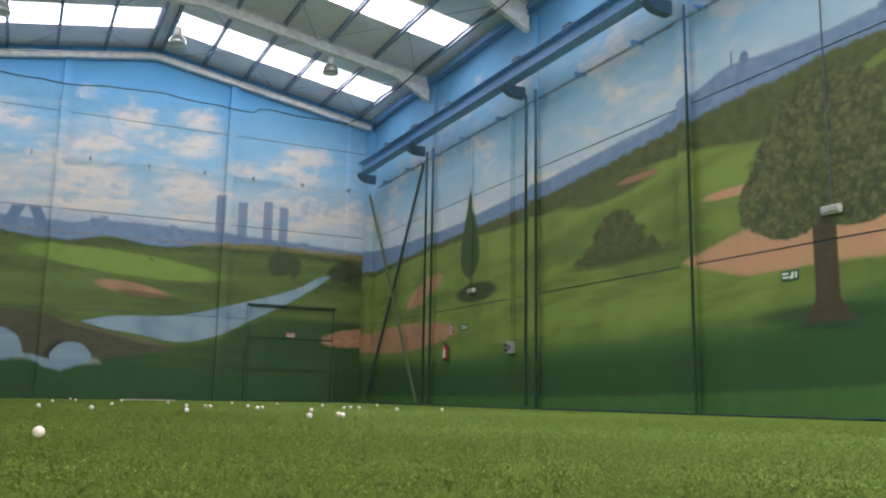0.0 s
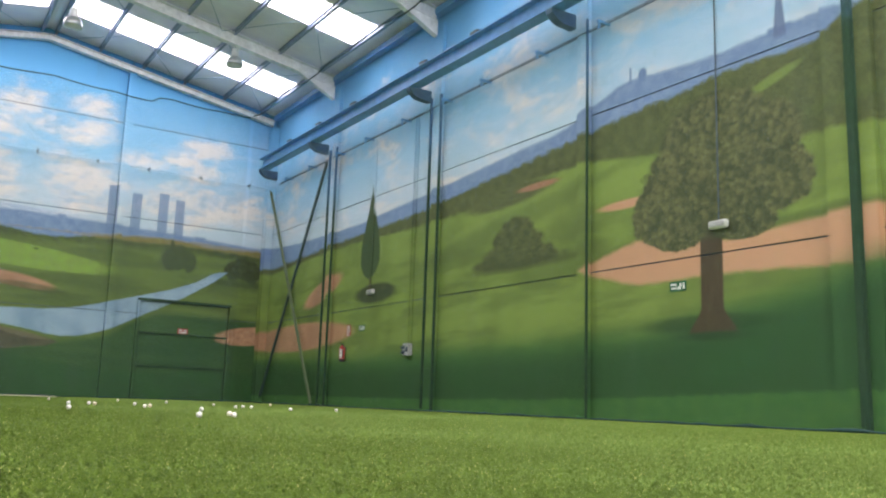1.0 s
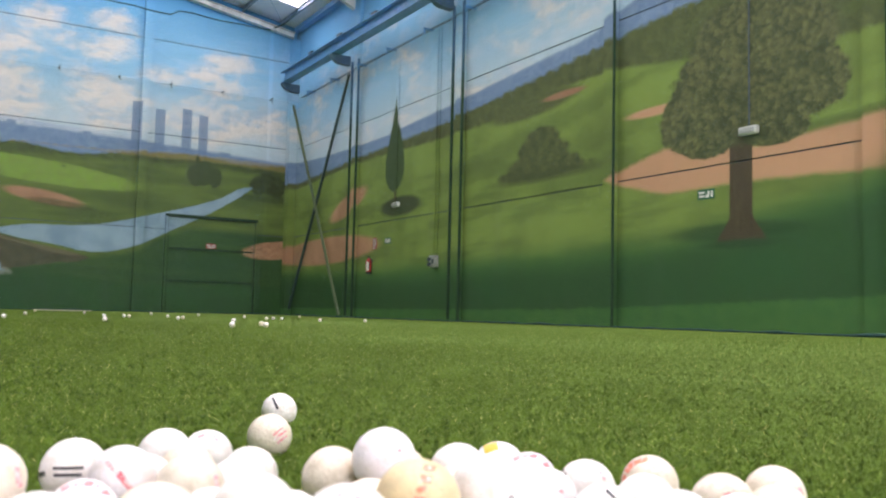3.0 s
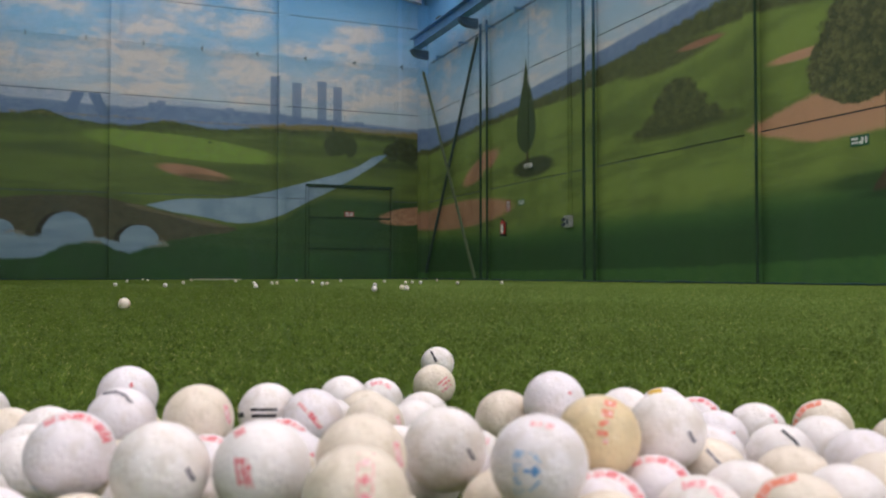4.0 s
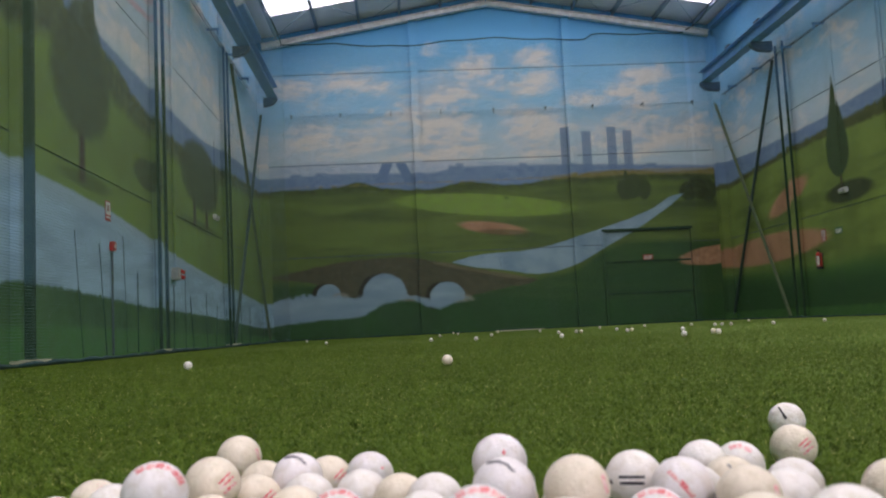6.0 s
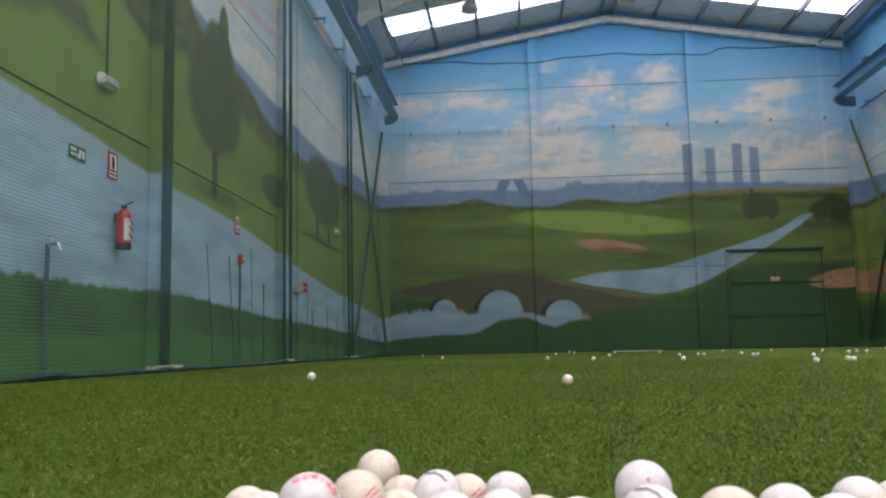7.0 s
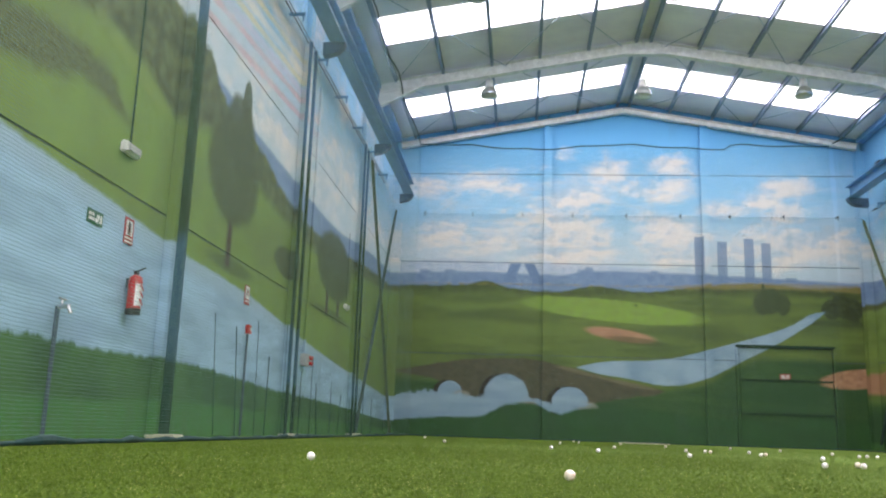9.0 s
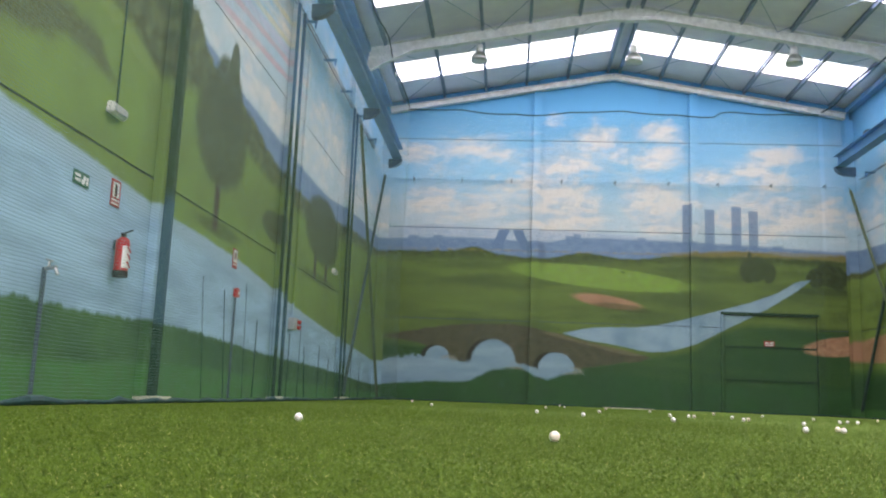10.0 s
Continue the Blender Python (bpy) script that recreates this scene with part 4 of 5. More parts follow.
def extinguisher(side, y, z):
    ob = on_wall("fire_extinguisher", "red fire extinguisher with a white label hanging on the wall", "fire extinguisher", side, y, z, "fire extinguishers")
    ob.scale = (0.8, 0.8, 0.8)
    def moved(bm, v):
        bmesh.ops.translate(bm, verts=bm.verts, vec=v)
        return bm
    c = (-0.11, 0, 0)
    part("cylinder", moved(lathe([(0.001, -0.24), (0.075, -0.24), (0.082, -0.22), (0.082, 0.12), (0.07, 0.17), (0.03, 0.20), (0.001, 0.20)]), c), RED, ob, smooth=True)
    part("foot_ring", moved(lathe([(0.001, -0.27), (0.085, -0.27), (0.086, -0.20), (0.083, -0.20)]), c), BLACK, ob)
    part("valve", moved(cube(-0.025, 0.025, -0.03, 0.03, 0.20, 0.25, bevel=0.006), c), BLACK, ob)
    part("handle", moved(bar(bmesh.new(), (-0.02, 0, 0.25), (-0.11, 0, 0.285), 0.022, 0.012), c), BLACK, ob)
    part("hose", moved(rod(bmesh.new(), (0, -0.06, 0.20), (-0.03, -0.095, -0.12), 0.012, seg=8), c), BLACK, ob)
    lab = lathe([(0.0835, -0.17), (0.0835, 0.09)], 28)
    bmesh.ops.delete(lab, geom=[f for f in lab.faces if f.calc_center_median().x > -0.035], context="FACES")
    part("label", moved(lab, c), PLASTIC_W, ob, "white printed label")
    for q in (-0.12, -0.03, 0.05):
        part("print", moved(bar(bmesh.new(), (-0.0855, -0.045, q - 0.03), (-0.0855, 0.045, q + 0.03), 0.002, 0.03), c), RED_SIGN, ob)
    part("wall_hook", cube(-0.05, -0.002, -0.02, 0.02, 0.05, 0.16), DARK_STEEL, ob)


def fittings():
    # hillside wall
    emergency_light(1, 7.61, 2.625, 6.2)
    emergency_light(1, 17.43, 2.585, 6.2, EAST)
    sign("exit_sign", "green and white emergency exit sign on the painted wall", 1, 8.36, 1.865, 0.30, 0.14, GREEN_SIGN, EXIT_MARKS)
    sign("exit_sign", "green and white emergency exit sign on the painted wall", 1, 17.83, 1.79, 0.30, 0.14, GREEN_SIGN, EXIT_MARKS)
    sign("fire_sign", "red and white extinguisher sign above the extinguisher", 1, 18.5, 1.76, 0.21, 0.27, RED_SIGN, FIRE_MARKS)
    extinguisher(1, 18.62, 1.25)
    ob = on_wall("socket_box", "grey socket box with dark sockets fed by two conduits", "socket box", 1, 15.63, 1.22, "socket boxes")
    part("body", cube(-0.12, -0.002, -0.11, 0.11, -0.12, 0.13, bevel=0.012), PLASTIC_G, ob)
    for q in (-0.05, 0.05):
        part("socket", rod(bmesh.new(), (-0.11, 0.05, q), (-0.18, 0.05, q - 0.02), 0.035, seg=12), DARK_STEEL, ob)
    part("switch", cube(-0.135, -0.118, -0.10, -0.03, -0.05, 0.05, bevel=0.005), DARK_STEEL, ob)
    for q in (-0.05, 0.06):
        part("conduit", rod(bmesh.new(), (-0.03, q, 0.12), (-0.03, q, 5.0), 0.02, seg=8), EAST, ob)
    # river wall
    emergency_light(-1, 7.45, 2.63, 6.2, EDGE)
    emergency_light(-1, 17.8, 2.62, 4.2, WEST)
    sign("exit_sign", "green and white emergency exit sign on the painted wall", -1, 7.0, 1.87, 0.28, 0.12, GREEN_SIGN, EXIT_MARKS)
    sign("fire_sign", "red and white extinguisher sign above the extinguisher", -1, 7.66, 1.90, 0.19, 0.25, RED_SIGN, FIRE_MARKS)
    extinguisher(-1, 7.74, 1.34)
    sign("alarm_sign", "small red and white fire alarm sign", -1, 11.3, 1.86, 0.20, 0.26, RED_SIGN, ((-0.40, 0.40, -0.20, 0.44, PLASTIC_W), (-0.22, 0.22, -0.02, 0.30, RED_SIGN), (-0.4, 0.4, -0.36, -0.28, PLASTIC_W)))
    ob = on_wall("alarm_button", "red fire alarm call point on a thin conduit", "alarm button", -1, 11.4, 1.41)
    part("box", cube(-0.06, -0.002, -0.06, 0.06, -0.06, 0.06, bevel=0.008), RED, ob)
    part("button", rod(bmesh.new(), (-0.06, 0, 0), (-0.066, 0, 0), 0.025, seg=14), PLASTIC_W, ob)
    part("conduit", rod(bmesh.new(), (-0.02, 0, -0.06), (-0.02, 0, -1.40), 0.014, seg=8), DARK_STEEL, ob)
    ob = on_wall("socket_box", "grey socket box with red sockets fed by a conduit", "socket box", -1, 14.5, 1.25, "socket boxes")
    part("body", cube(-0.12, -0.002, -0.15, 0.15, -0.10, 0.10, bevel=0.012), PLASTIC_G, ob)
    for q in (-0.045, 0.045):
        part("socket", rod(bmesh.new(), (-0.11, -0.05, q), (-0.18, -0.05, q - 0.02), 0.035, seg=12), RED, ob)
    part("conduit", rod(bmesh.new(), (-0.03, 0, 0.09), (-0.03, 0, 4.9), 0.02, seg=8), WEST, ob)
    ob = on_wall("water_tap", "metal garden tap on a dark standpipe by the wall", "tap", -1, 6.5, 1.03)
    part("standpipe", rod(bmesh.new(), (-0.05, 0, -1.03), (-0.05, 0, 0.0), 0.018, seg=10), DARK_STEEL, ob)
    bm = rod(bmesh.new(), (-0.05, 0, -0.01), (-0.16, 0.03, 0.0), 0.016, seg=10)
    rod(bm, (-0.15, 0.03, 0.0), (-0.18, 0.035, -0.06), 0.014, seg=10)
    part("spout", bm, BRASS, ob)
    bm = rod(bmesh.new(), (-0.09, 0.01, 0.0), (-0.09, 0.01, 0.05), 0.010, seg=8)
    bar(bm, (-0.09, -0.04, 0.055), (-0.09, 0.06, 0.055), 0.014, 0.012)
    part("lever", bm, BRASS, ob)
    # loose net strings along the river wall
    rng = random.Random(8)
    for k in range(15):
        y = 8.3 + 0.62 * k + rng.uniform(-0.3, 0.3)
        ob = part("hanging_cord", rod(bmesh.new(), (-2.94 + rng.uniform(-.03, .03), y, 0.05), (-2.95, y + rng.uniform(-0.12, 0.12), rng.uniform(0.6, 1.45)), rng.uniform(0.003, 0.006), seg=5), ROPE)
        tagged(ob, "thin dark teal cord hanging in the net", "cord", "cords in the net")
    # gate in the end wall
    d = tagged(thing("door_1", "ribbed metal gate painted over with the dark green bank", "gate", at=(6.98, YB, 0)), kind="structure")
    part("backing", cube(-1.22, 1.22, -0.02, -0.002, 0.01, 2.60), BLACK, d)
    for z0, z1 in ((0.02, 0.84), (0.88, 1.72), (1.76, 2.58)):
        part("leaf_section", cube(-1.20, 1.20, -0.06, -0.021, z0, z1, bevel=0.006), NORTH, d)
    # dark ribs and lintel paint in the gate's gap lines and shadows
    for z in (0.86, 1.74):
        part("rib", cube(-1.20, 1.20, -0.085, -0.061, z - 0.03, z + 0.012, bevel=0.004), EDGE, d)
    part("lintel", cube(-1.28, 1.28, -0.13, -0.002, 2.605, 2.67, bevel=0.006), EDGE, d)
    part("guide_rail", cube(1.225, 1.285, -0.12, -0.002, 0.0, 2.60, bevel=0.006), NORTH, d)
    part("guide_rail", cube(-1.285, -1.225, -0.12, -0.002, 0.0, 2.60, bevel=0.006), NORTH, d)
    ob = thing("warning_sign", "small red and white sign on the painted gate", "sign", at=(6.95, YB - 0.062, 1.85))
    part("plate", cube(-0.14, 0.14, -0.008, -0.001, -0.07, 0.07), RED_SIGN, ob)
    for a, b, z0, z1 in ((-0.11, -0.02, 0.0, 0.04), (0.02, 0.11, 0.0, 0.04), (-0.11, 0.11, -0.05, -0.02)):
        part("print", cube(a, b, -0.011, -0.0085, z0, z1), PLASTIC_W, ob)
    ob = part("pale_strip", cube(2.35, 3.55, 21.6, 21.9, 0.0, 0.02, bevel=0.006), PALE)
    tagged(ob, "flat pale board lying on the turf near the end wall", "board")


# ---- golf balls ----
R = 0.02135


def ink(name, col, wear):
    """Stamped ink, worn through to the cover in specks."""
    g = G(name)
    v = g.obj()
    n = g.noise(v, 420.0, 4.0, 0.7)
    return g.done(g.mix(g.step(n, 0.62 - wear, 0.78 - wear), col, srgb(236, 222, 218)), 0.5)


INK_RED = ink("faded_red_ink", srgb(222, 92, 104), 0.16)
INK_PINK = ink("worn_pink_ink", srgb(232, 142, 148), 0.18)
INK_BLACK = ink("black_ink", srgb(48, 46, 52), 0.0)
INK_GREY = ink("grey_ink", srgb(116, 112, 120), 0.10)
INK_BLUE = ink("blue_ink", srgb(96, 150, 206), 0.06)
INK_SKY = ink("pale_blue_ink", srgb(150, 184, 218), 0.18)
INK_ORANGE = ink("orange_ink", srgb(230, 128, 98), 0.14)
INK_YELLOW = plain("yellow_paint", srgb(240, 196, 60), 0.4)
B_WHITE = ball_material("white_ball_cover", srgb(238, 230, 227))
B_CREAM = ball_material("cream_ball_cover", srgb(231, 217, 199), 0.1)
B_YELLOW = ball_material("yellowed_ball_cover", srgb(226, 202, 158), 0.1)
B_LILAC = ball_material("cool_white_ball_cover", srgb(236, 228, 231))

# marks: across, up (parts of the radius on the side seen), width, height, turn (degrees), ink
KINDS = {
    "white": (B_WHITE, "scuffed white golf ball", ((0.62, -0.1, 0.3, 0.1, -60, INK_GREY),)),
    "cream": (B_CREAM, "worn cream golf ball", ((0.80, 0.12, 0.55, 0.12, -78, INK_PINK),)),
    "lilac": (B_LILAC, "clean cool-white golf ball", ((0.5, 0.3, 0.12, 0.1, 0, INK_PINK),)),
    "pink": (B_WHITE, "white golf ball with worn pink print", ((-0.1, 0.76, 0.5, 0.18, 8, INK_PINK), (0.35, 0.66, 0.3, 0.18, -24, INK_PINK))),
    "dot": (B_LILAC, "white golf ball with a red dot", ((0.14, 0.33, 0.12, 0.11, 30, INK_RED), (0.16, 0.40, 0.05, 0.06, 45, INK_RED))),
    "greyline": (B_LILAC, "white golf ball with a grey line", ((-0.30, 0.86, 0.42, 0.10, 4, INK_GREY), (0.02, 0.80, 0.34, 0.10, -24, INK_GREY), (0.24, 0.62, 0.26, 0.10, -46, INK_GREY))),
    "blackstripes": (B_WHITE, "white golf ball with two black stripes", ((-0.10, 0.10, 0.86, 0.09, -1, INK_BLACK), (-0.10, -0.10, 0.80, 0.10, -1, INK_BLACK), (-0.86, -0.06, 0.22, 0.16, 10, INK_BLACK))),
    "redstripe": (B_LILAC, "white golf ball with a red stripe", ((-0.22, 0.34, 0.55, 0.13, -44, INK_PINK), (0.12, -0.02, 0.60, 0.18, -50, INK_RED))),
    "redstripes": (B_CREAM, "white golf ball with three red stripes", ((0.40, 0.22, 0.52, 0.08, 40, INK_RED), (0.48, 0.06, 0.62, 0.09, 40, INK_RED), (0.58, -0.12, 0.52, 0.10, 40, INK_RED))),
    "redbars": (B_WHITE, "white golf ball with faded red bars", ((-0.40, -0.03, 0.09, 0.56, 12, INK_RED), (-0.29, -0.05, 0.07, 0.58, 12, INK_RED), (-0.18, -0.07, 0.09, 0.56, 12, INK_RED), (-0.42, 0.74, 0.22, 0.16, 30, INK_PINK))),
    "redprint": (B_LILAC, "white golf ball with an arc of red print", ((-0.42, 0.78, 0.26, 0.15, 26, INK_PINK), (-0.12, 0.86, 0.28, 0.15, 6, INK_PINK), (0.18, 0.85, 0.26, 0.15, -12, INK_RED), (0.44, 0.73, 0.26, 0.16, -32, INK_PINK), (0.63, 0.56, 0.22, 0.18, -48, INK_RED), (0.76, 0.36, 0.22, 0.20, -66, INK_RED))),
    "creamred": (B_CREAM, "cream golf ball with faded red print", ((0.07, 0.42, 0.03, 0.82, 0, INK_PINK), (0.33, 0.42, 0.03, 0.82, 0, INK_PINK), (0.2, 0.66, 0.14, 0.12, 0, INK_PINK), (0.2, 0.36, 0.15, 0.15, 45, INK_RED), (0.2, 0.06, 0.17, 0.16, 0, INK_PINK))),
    "blue": (B_LILAC, "white golf ball with a blue logo print", ((-0.40, 0.16, 0.15, 0.18, 0, INK_SKY), (-0.40, -0.08, 0.15, 0.18, 0, INK_SKY), (-0.40, -0.32, 0.15, 0.18, 0, INK_SKY), (-0.40, -0.52, 0.15, 0.12, 0, INK_SKY), (-0.20, 0.20, 0.24, 0.07, -12, INK_SKY), (-0.02, 0.10, 0.20, 0.07, -48, INK_SKY), (-0.05, -0.14, 0.17, 0.16, 45, INK_BLUE), (-0.20, -0.14, 0.14, 0.07, 0, INK_BLUE), (-0.02, -0.38, 0.20, 0.07, 48, INK_SKY), (-0.20, -0.50, 0.24, 0.07, 12, INK_SKY), (-0.04, 0.76, 0.22, 0.10, 4, INK_PINK), (0.22, 0.72, 0.16, 0.13, -14, INK_PINK))),
    "yellow": (B_YELLOW, "yellowed golf ball with orange print", ((0.28, 0.78, 0.28, 0.16, -8, INK_ORANGE), (0.22, 0.55, 0.26, 0.18, -8, INK_ORANGE), (0.14, 0.33, 0.22, 0.12, 24, INK_ORANGE), (0.11, 0.10, 0.24, 0.12, -6, INK_ORANGE), (0.18, -0.08, 0.11, 0.11, 0, INK_ORANGE))),
    "creamline": (B_CREAM, "cream golf ball with a thin dark line", ((0.1, 0.5, 0.5, 0.07, -46, INK_GREY),)),
    "blacklogo": (B_WHITE, "white golf ball with a round black logo", ((-0.80, 0.56, 0.22, 0.06, 40, INK_BLACK), (-0.68, 0.40, 0.06, 0.26, -8, INK_BLACK), (-0.82, 0.40, 0.12, 0.06, 0, INK_BLACK), (-0.74, 0.24, 0.16, 0.06, 20, INK_BLACK), (0.55, 0.5, 0.34, 0.12, -52, INK_PINK))),
    "blackline": (B_WHITE, "white golf ball with a long black line", ((0.22, 0.66, 0.44, 0.09, -40, INK_BLACK), (0.54, 0.26, 0.64, 0.09, -60, INK_BLACK), (0.76, -0.20, 0.42, 0.09, -78, INK_BLACK))),
    "blackdash": (B_WHITE, "white golf ball with a short black line", ((-0.26, 0.52, 0.52, 0.12, -62, INK_BLACK), (-0.10, 0.22, 0.26, 0.16, -62, INK_BLACK))),
    "creamorange": (B_CREAM, "cream golf ball with an orange smear", ((-0.30, 0.78, 0.55, 0.16, 22, INK_ORANGE), (-0.68, 0.52, 0.42, 0.18, 56, INK_ORANGE), (-0.86, 0.10, 0.34, 0.14, 84, INK_ORANGE))),
    "yellowdot": (B_LILAC, "white golf ball with a yellow patch", ((-0.3, 0.75, 0.55, 0.32, 20, INK_YELLOW),)),
}


def ball_mesh():
    bm = bmesh.new()
    bmesh.ops.create_icosphere(bm, subdivisions=4, radius=R)
    return bm


BALL_MESHES = {}
PRINT_MESHES = {}


def print_mesh(mark):
    a, b, w, h, turn, ink = mark
    if mark[:5] not in PRINT_MESHES:
        bm = bmesh.new()
        c, s = math.cos(radians(turn)), math.sin(radians(turn))
        nx, ny = 8, 4
        grid = []
        for j in range(ny + 1):
            row = []
            for i in range(nx + 1):
                p, q = (i / nx - 0.5) * w, (j / ny - 0.5) * h
                u, v = a + p * c - q * s, b + p * s + q * c
                k = min(1.0, 0.985 / max(1e-6, math.hypot(u, v)))
                d = Vector((u * k, -math.sqrt(1 - (u * u + v * v) * k * k), v * k))
                row.append(bm.verts.new(d * (R + 0.00012)))
            grid.append(row)
        for j in range(ny):
            for i in range(nx):
                bm.faces.new((grid[j][i], grid[j][i + 1], grid[j + 1][i + 1], grid[j + 1][i]))
        me = mesh_of("print", bm, ink)
        me.shade_smooth()
        PRINT_MESHES[mark[:5]] = me
    return PRINT_MESHES[mark[:5]]


def golf_ball(kind, x, y, z, group, where):
    mat, label, marks = KINDS[kind]
    if kind not in BALL_MESHES:
        me = mesh_of("golf_ball", ball_mesh(), mat)
        me.shade_smooth()
        BALL_MESHES[kind] = me
    ob = tagged(new("golf_ball", BALL_MESHES[kind]), label + " " + where, "golf ball", group)
    facing = math.atan2(x, y)
    ob.matrix_world = pose(x, y, z, -math.degrees(math.atan2(0.13 - z, math.hypot(x, y))), 0, -math.degrees(facing))
    for mark in marks:
        o = new("print", print_mesh(mark))
        o.parent = ob
    return ob


PILE_NEAR = [
    ("dot", 0.057, 0.700, 0.0410), ("greyline", 0.049, 0.605, 0.0370), ("cream", 0.093, 0.579, 0.0400), ("blackstripes", 0.151, 0.659, 0.0290),
    ("redstripe", 0.175, 0.623, 0.0280), ("white", 0.230, 0.739, 0.0220), ("pink", 0.272, 0.769, 0.0150), ("cream", 0.210, 0.593, 0.0250),
    ("redbars", 0.100, 0.409, 0.0440), ("redprint", 0.022, 0.487, 0.0410), ("redstripes", 0.060, 0.666, 0.0150), ("white", 0.059, 0.428, 0.0430),
    ("cream", 0.147, 0.415, 0.0430), ("creamred", 0.126, 0.353, 0.0410), ("white", 0.198, 0.437, 0.0400), ("white", 0.275, 0.669, 0.0150),
    ("white", 0.091, 0.440, 0.0150), ("cream", 0.306, 0.586, 0.0250), ("lilac", 0.327, 0.552, 0.0410), ("cream", 0.353, 0.581, 0.0240)]
PILE_EAST = [
    ("blue", 0.211, 0.361, 0.0470), ("yellow", 0.271, 0.408, 0.0460), ("white", 0.323, 0.422, 0.0430), ("white", 0.402, 0.578, 0.0230),
    ("redprint", 0.457, 0.565, 0.0150), ("lilac", 0.427, 0.506, 0.0150), ("creamline", 0.355, 0.425, 0.0150), ("blacklogo", 0.476, 0.522, 0.0150),
    ("blackline", 0.427, 0.447, 0.0150), ("creamorange", 0.534, 0.517, 0.0150), ("lilac", 0.440, 0.397, 0.0190), ("creamred", 0.526, 0.441, 0.0150),
    ("cream", 0.413, 0.359, 0.0150), ("white", 0.372, 0.346, 0.0150), ("white", 0.332, 0.372, 0.0150), ("redprint", 0.299, 0.399, 0.0150),
    ("lilac", 0.482, 0.388, 0.0150), ("redprint", 0.257, 0.381, 0.0150), ("pink", 0.290, 0.353, 0.0150), ("creamorange", 0.327, 0.330, 0.0180)]
PILE_WEST = [
    ("cream", -0.176, 0.879, 0.0310), ("greyline", -0.107, 0.768, 0.0260), ("redstripes", -0.086, 0.823, 0.0150), ("lilac", -0.048, 0.804, 0.0190),
    ("white", -0.052, 0.733, 0.0150), ("cream", -0.143, 0.815, 0.0150), ("redstripes", -0.137, 0.737, 0.0150), ("redstripes", -0.098, 0.672, 0.0150),
    ("redprint", -0.065, 0.646, 0.0160), ("cream", -0.021, 0.703, 0.0150), ("white", 0.005, 0.670, 0.0190), ("yellowdot", 0.467, 0.619, 0.0150),
    ("lilac", 0.425, 0.614, 0.0150), ("redprint", -0.180, 0.605, 0.0470), ("redstripes", -0.163, 0.698, 0.0360), ("creamred", -0.271, 0.758, 0.0150),
    ("redprint", -0.276, 0.684, 0.0150), ("white", -0.246, 0.724, 0.0160)]
LOW_A = [(-0.005, 0.620), (0.242, 0.445), (0.127, 0.494), (0.330, 0.462), (-0.011, 0.451), (0.148, 0.381), (-0.027, 0.512), (0.046, 0.544), (0.203, 0.479), (0.383, 0.296), (-0.120, 0.627), (0.363, 0.498), (0.197, 0.662), (0.143, 0.537), (-0.068, 0.539), (-0.004, 0.577), (0.213, 0.400), (0.070, 0.506), (-0.213, 0.644), (0.145, 0.584), (0.379, 0.540), (0.055, 0.466), (-0.174, 0.775), (0.300, 0.518), (0.205, 0.530), (0.234, 0.343)]
LOW_B = [(0.243, 0.504), (-0.058, 0.590), (0.390, 0.658), (-0.155, 0.652), (0.160, 0.449), (0.099, 0.636), (0.381, 0.389), (-0.187, 0.825), (0.235, 0.693), (0.060, 0.748), (-0.094, 0.725), (-0.207, 0.702), (0.286, 0.451), (0.166, 0.720), (-0.263, 0.634), (-0.226, 0.769), (0.251, 0.624), (0.025, 0.423), (0.340, 0.287), (0.460, 0.346), (0.093, 0.543), (0.583, 0.444), (0.473, 0.459), (0.383, 0.459), (0.525, 0.396), (0.422, 0.316), (0.326, 0.623)]
FAR_NEARER = [(-1.09, 12.55), (0.32, 10.04), (0.65, 15.21), (0.16, 3.45), (1.19, 20.33), (1.14, 17.87), (0.76, 9.12), (1.23, 12.08), (1.88, 17.16), (2.38, 15.04), (2.02, 11.26), (1.49, 8.18), (2.24, 11.2), (2.26, 10.99), (3.56, 15.63), (-1.10, 4.51)]
FAR_EAST = [(2.87, 11.61), (2.58, 9.95), (2.74, 10.36), (4.16, 14.83), (2.86, 8.83), (2.05, 6.32), (4.37, 13.04), (2.46, 6.85), (2.38, 6.52), (4.03, 11.11), (4.29, 11.56), (4.27, 11.18), (6.05, 14.99), (4.43, 10.26), (5.11, 10.36), (-1.9, 17.5)]


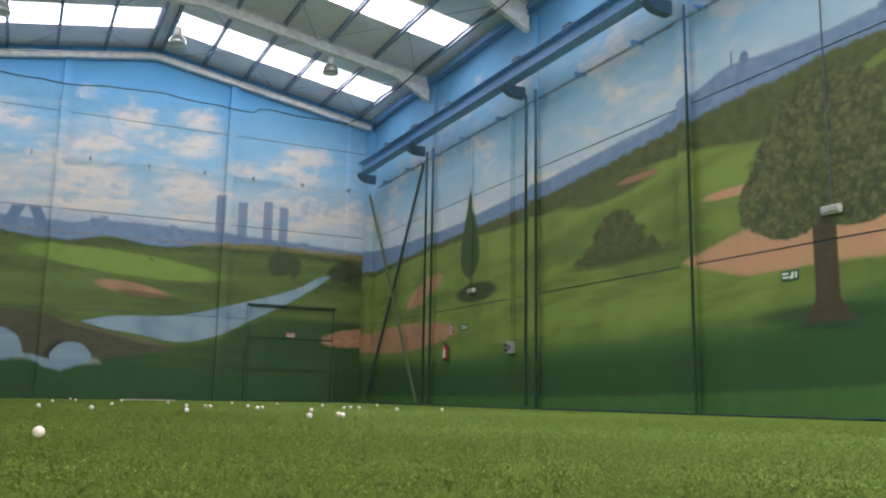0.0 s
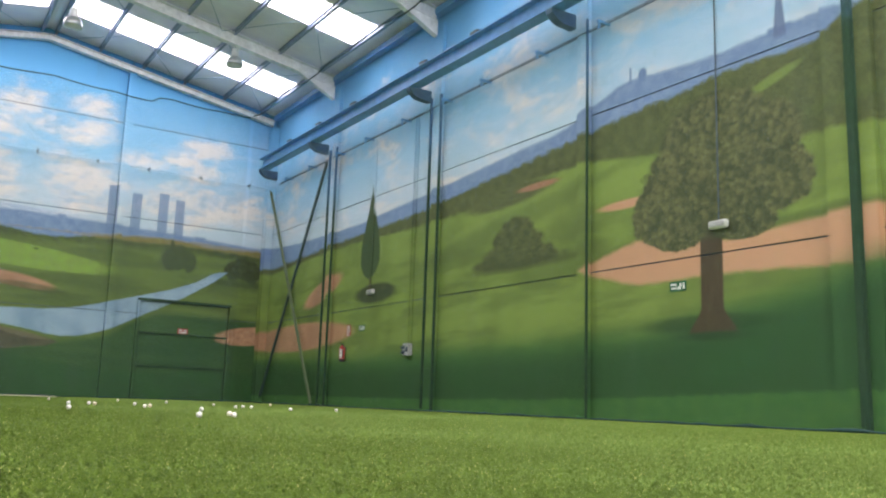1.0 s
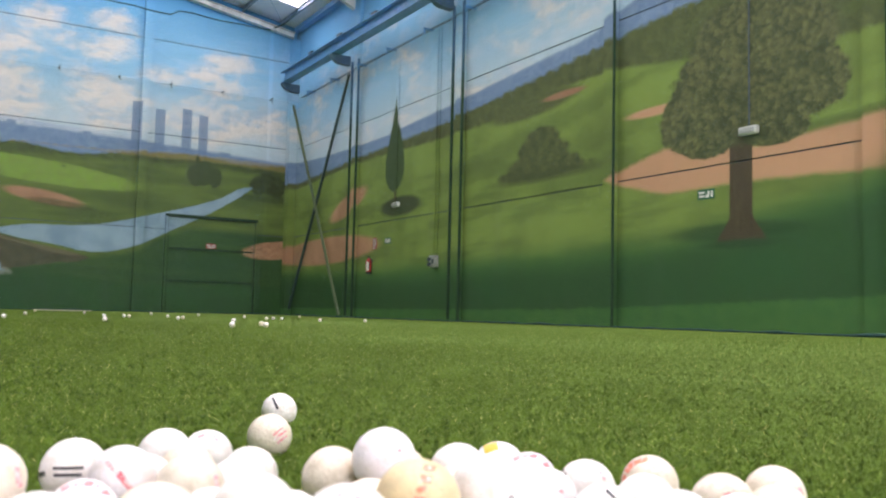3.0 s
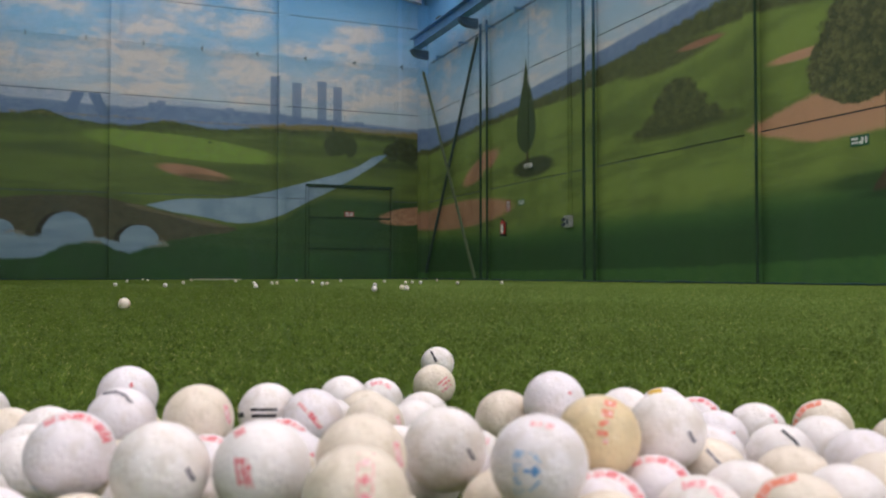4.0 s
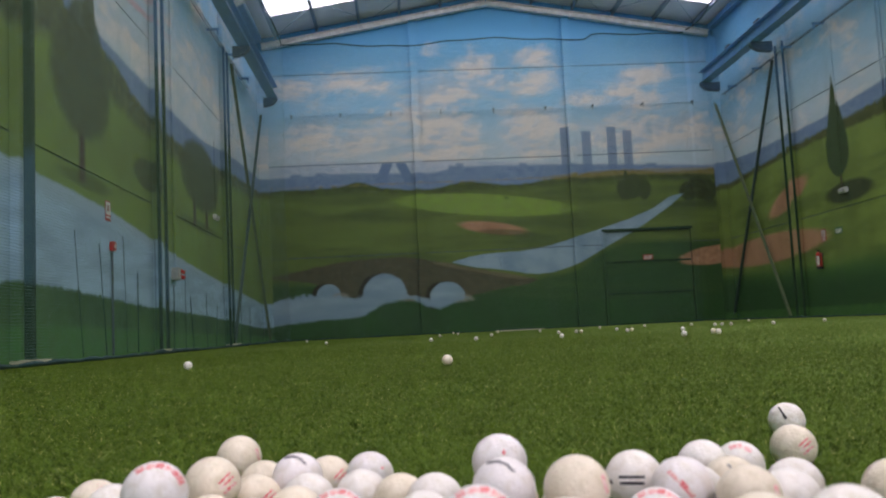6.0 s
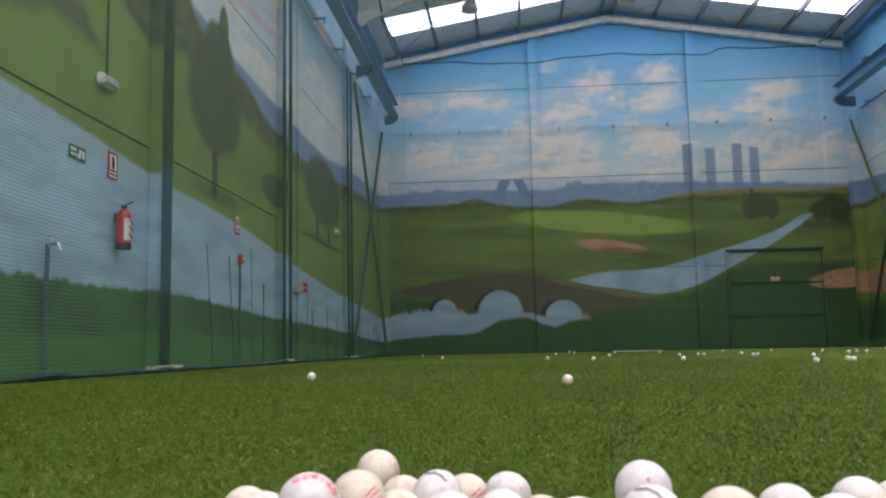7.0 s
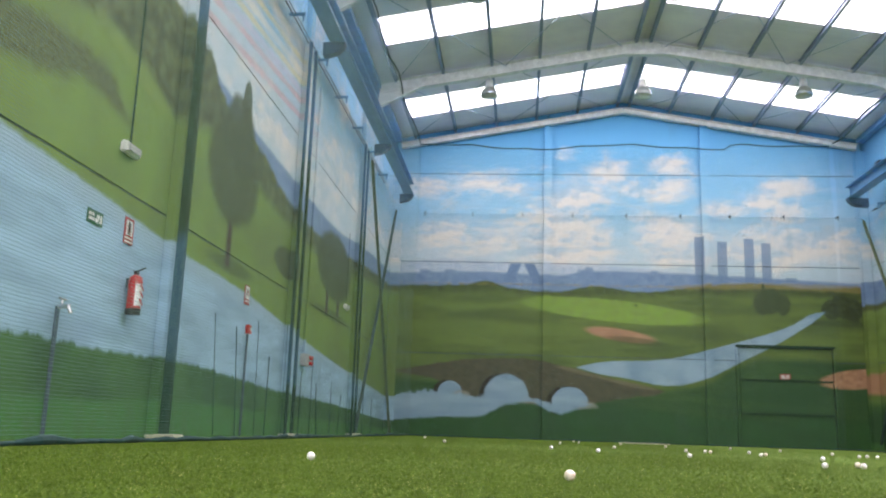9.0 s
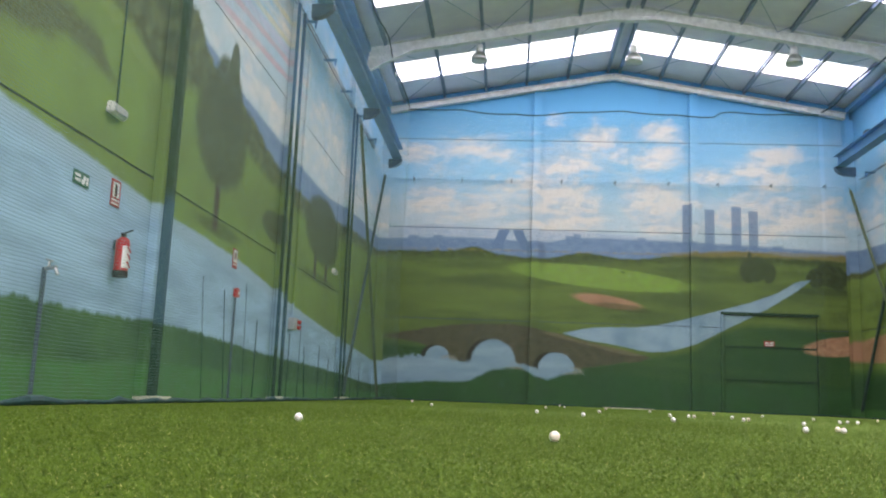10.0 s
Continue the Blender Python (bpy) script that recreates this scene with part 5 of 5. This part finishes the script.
def golf_balls():
    for kind, x, y, z in PILE_NEAR + PILE_EAST + PILE_WEST:
        golf_ball(kind, x, y, z, "golf balls in the heap", "in a heap")
    # the lower layer that bears the upper balls
    low = ("white", "cream", "lilac", "white", "pink", "redprint", "white", "redstripes", "creamline")
    for k, (x, y) in enumerate(LOW_A + LOW_B):
        golf_ball(low[k * 5 % 9], x, y, 0.0155, "golf balls in the heap", "in a heap")
    golf_ball("redstripes", 0.354, 0.843, 0.0170, "golf balls in the heap", "beyond the heap")
    golf_ball("blackdash", 0.445, 1.060, 0.0150, "golf balls in the heap", "beyond the heap")
    for k, (x, y) in enumerate(FAR_NEARER + FAR_EAST):
        golf_ball(("white", "lilac", "white", "cream", "pink")[k % 5], x, y, R, "golf balls on the turf", "on the turf")


def grass():
    """Short turf blades on the stretch of floor before the heap; one triangle each."""
    rng = np.random.default_rng(4)
    bands = ((0.25, 2.0, 400000, 0.0054, 0.0016), (1.2, 4.6, 320000, 0.0060, 0.0034), (2.8, 10.0, 260000, 0.0068, 0.0066), (6.0, 22.0, 140000, 0.0074, 0.0120))
    V = []
    for r0, r1, n, h, w in bands:
        r = r0 + (r1 - r0) * (rng.random(n) + rng.random(n)) / 2 if r0 > 0.5 else r0 + (r1 - r0) * rng.random(n) ** 1.1
        t = np.radians(-42 + 112 * rng.random(n))
        x, y = 0.05 + r * np.sin(t), r * np.cos(t)
        ok = (x > XL + 0.8) & (x < XR - 1.0) & (y < YB - 0.6)
        x, y, n = x[ok], y[ok], int(ok.sum())
        a = rng.random(n) * 2 * np.pi
        lean = (0.3 + rng.random(n)) * 1.5 * h
        la = rng.random(n) * 2 * np.pi
        hh = h * (0.55 + 0.6 * rng.random(n))
        base = np.stack([x, y, np.zeros(n)], 1)
        d = np.stack([np.cos(a) * w / 2, np.sin(a) * w / 2, np.zeros(n)], 1)
        tip = base + np.stack([np.cos(la) * lean, np.sin(la) * lean, hh], 1)
        V.append(np.stack([base - d, base + d, tip], 1).reshape(-1, 3))
    co = np.concatenate(V)
    n = len(co) // 3
    me = bpy.data.meshes.new("turf_blades")
    me.vertices.add(len(co))
    me.vertices.foreach_set("co", co.astype(np.float32).ravel())
    me.loops.add(3 * n)
    me.loops.foreach_set("vertex_index", np.arange(3 * n, dtype=np.int32))
    me.polygons.add(n)
    me.polygons.foreach_set("loop_start", np.arange(0, 3 * n, 3, dtype=np.int32))
    me.update(calc_edges=True)
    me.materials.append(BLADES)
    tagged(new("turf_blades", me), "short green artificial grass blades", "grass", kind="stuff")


columns()
bracing()
rafters()
crane_beams()
roof_deck()
net_cables()
nets()
high_bay_lamps()
fittings()
golf_balls()
grass()
panels()
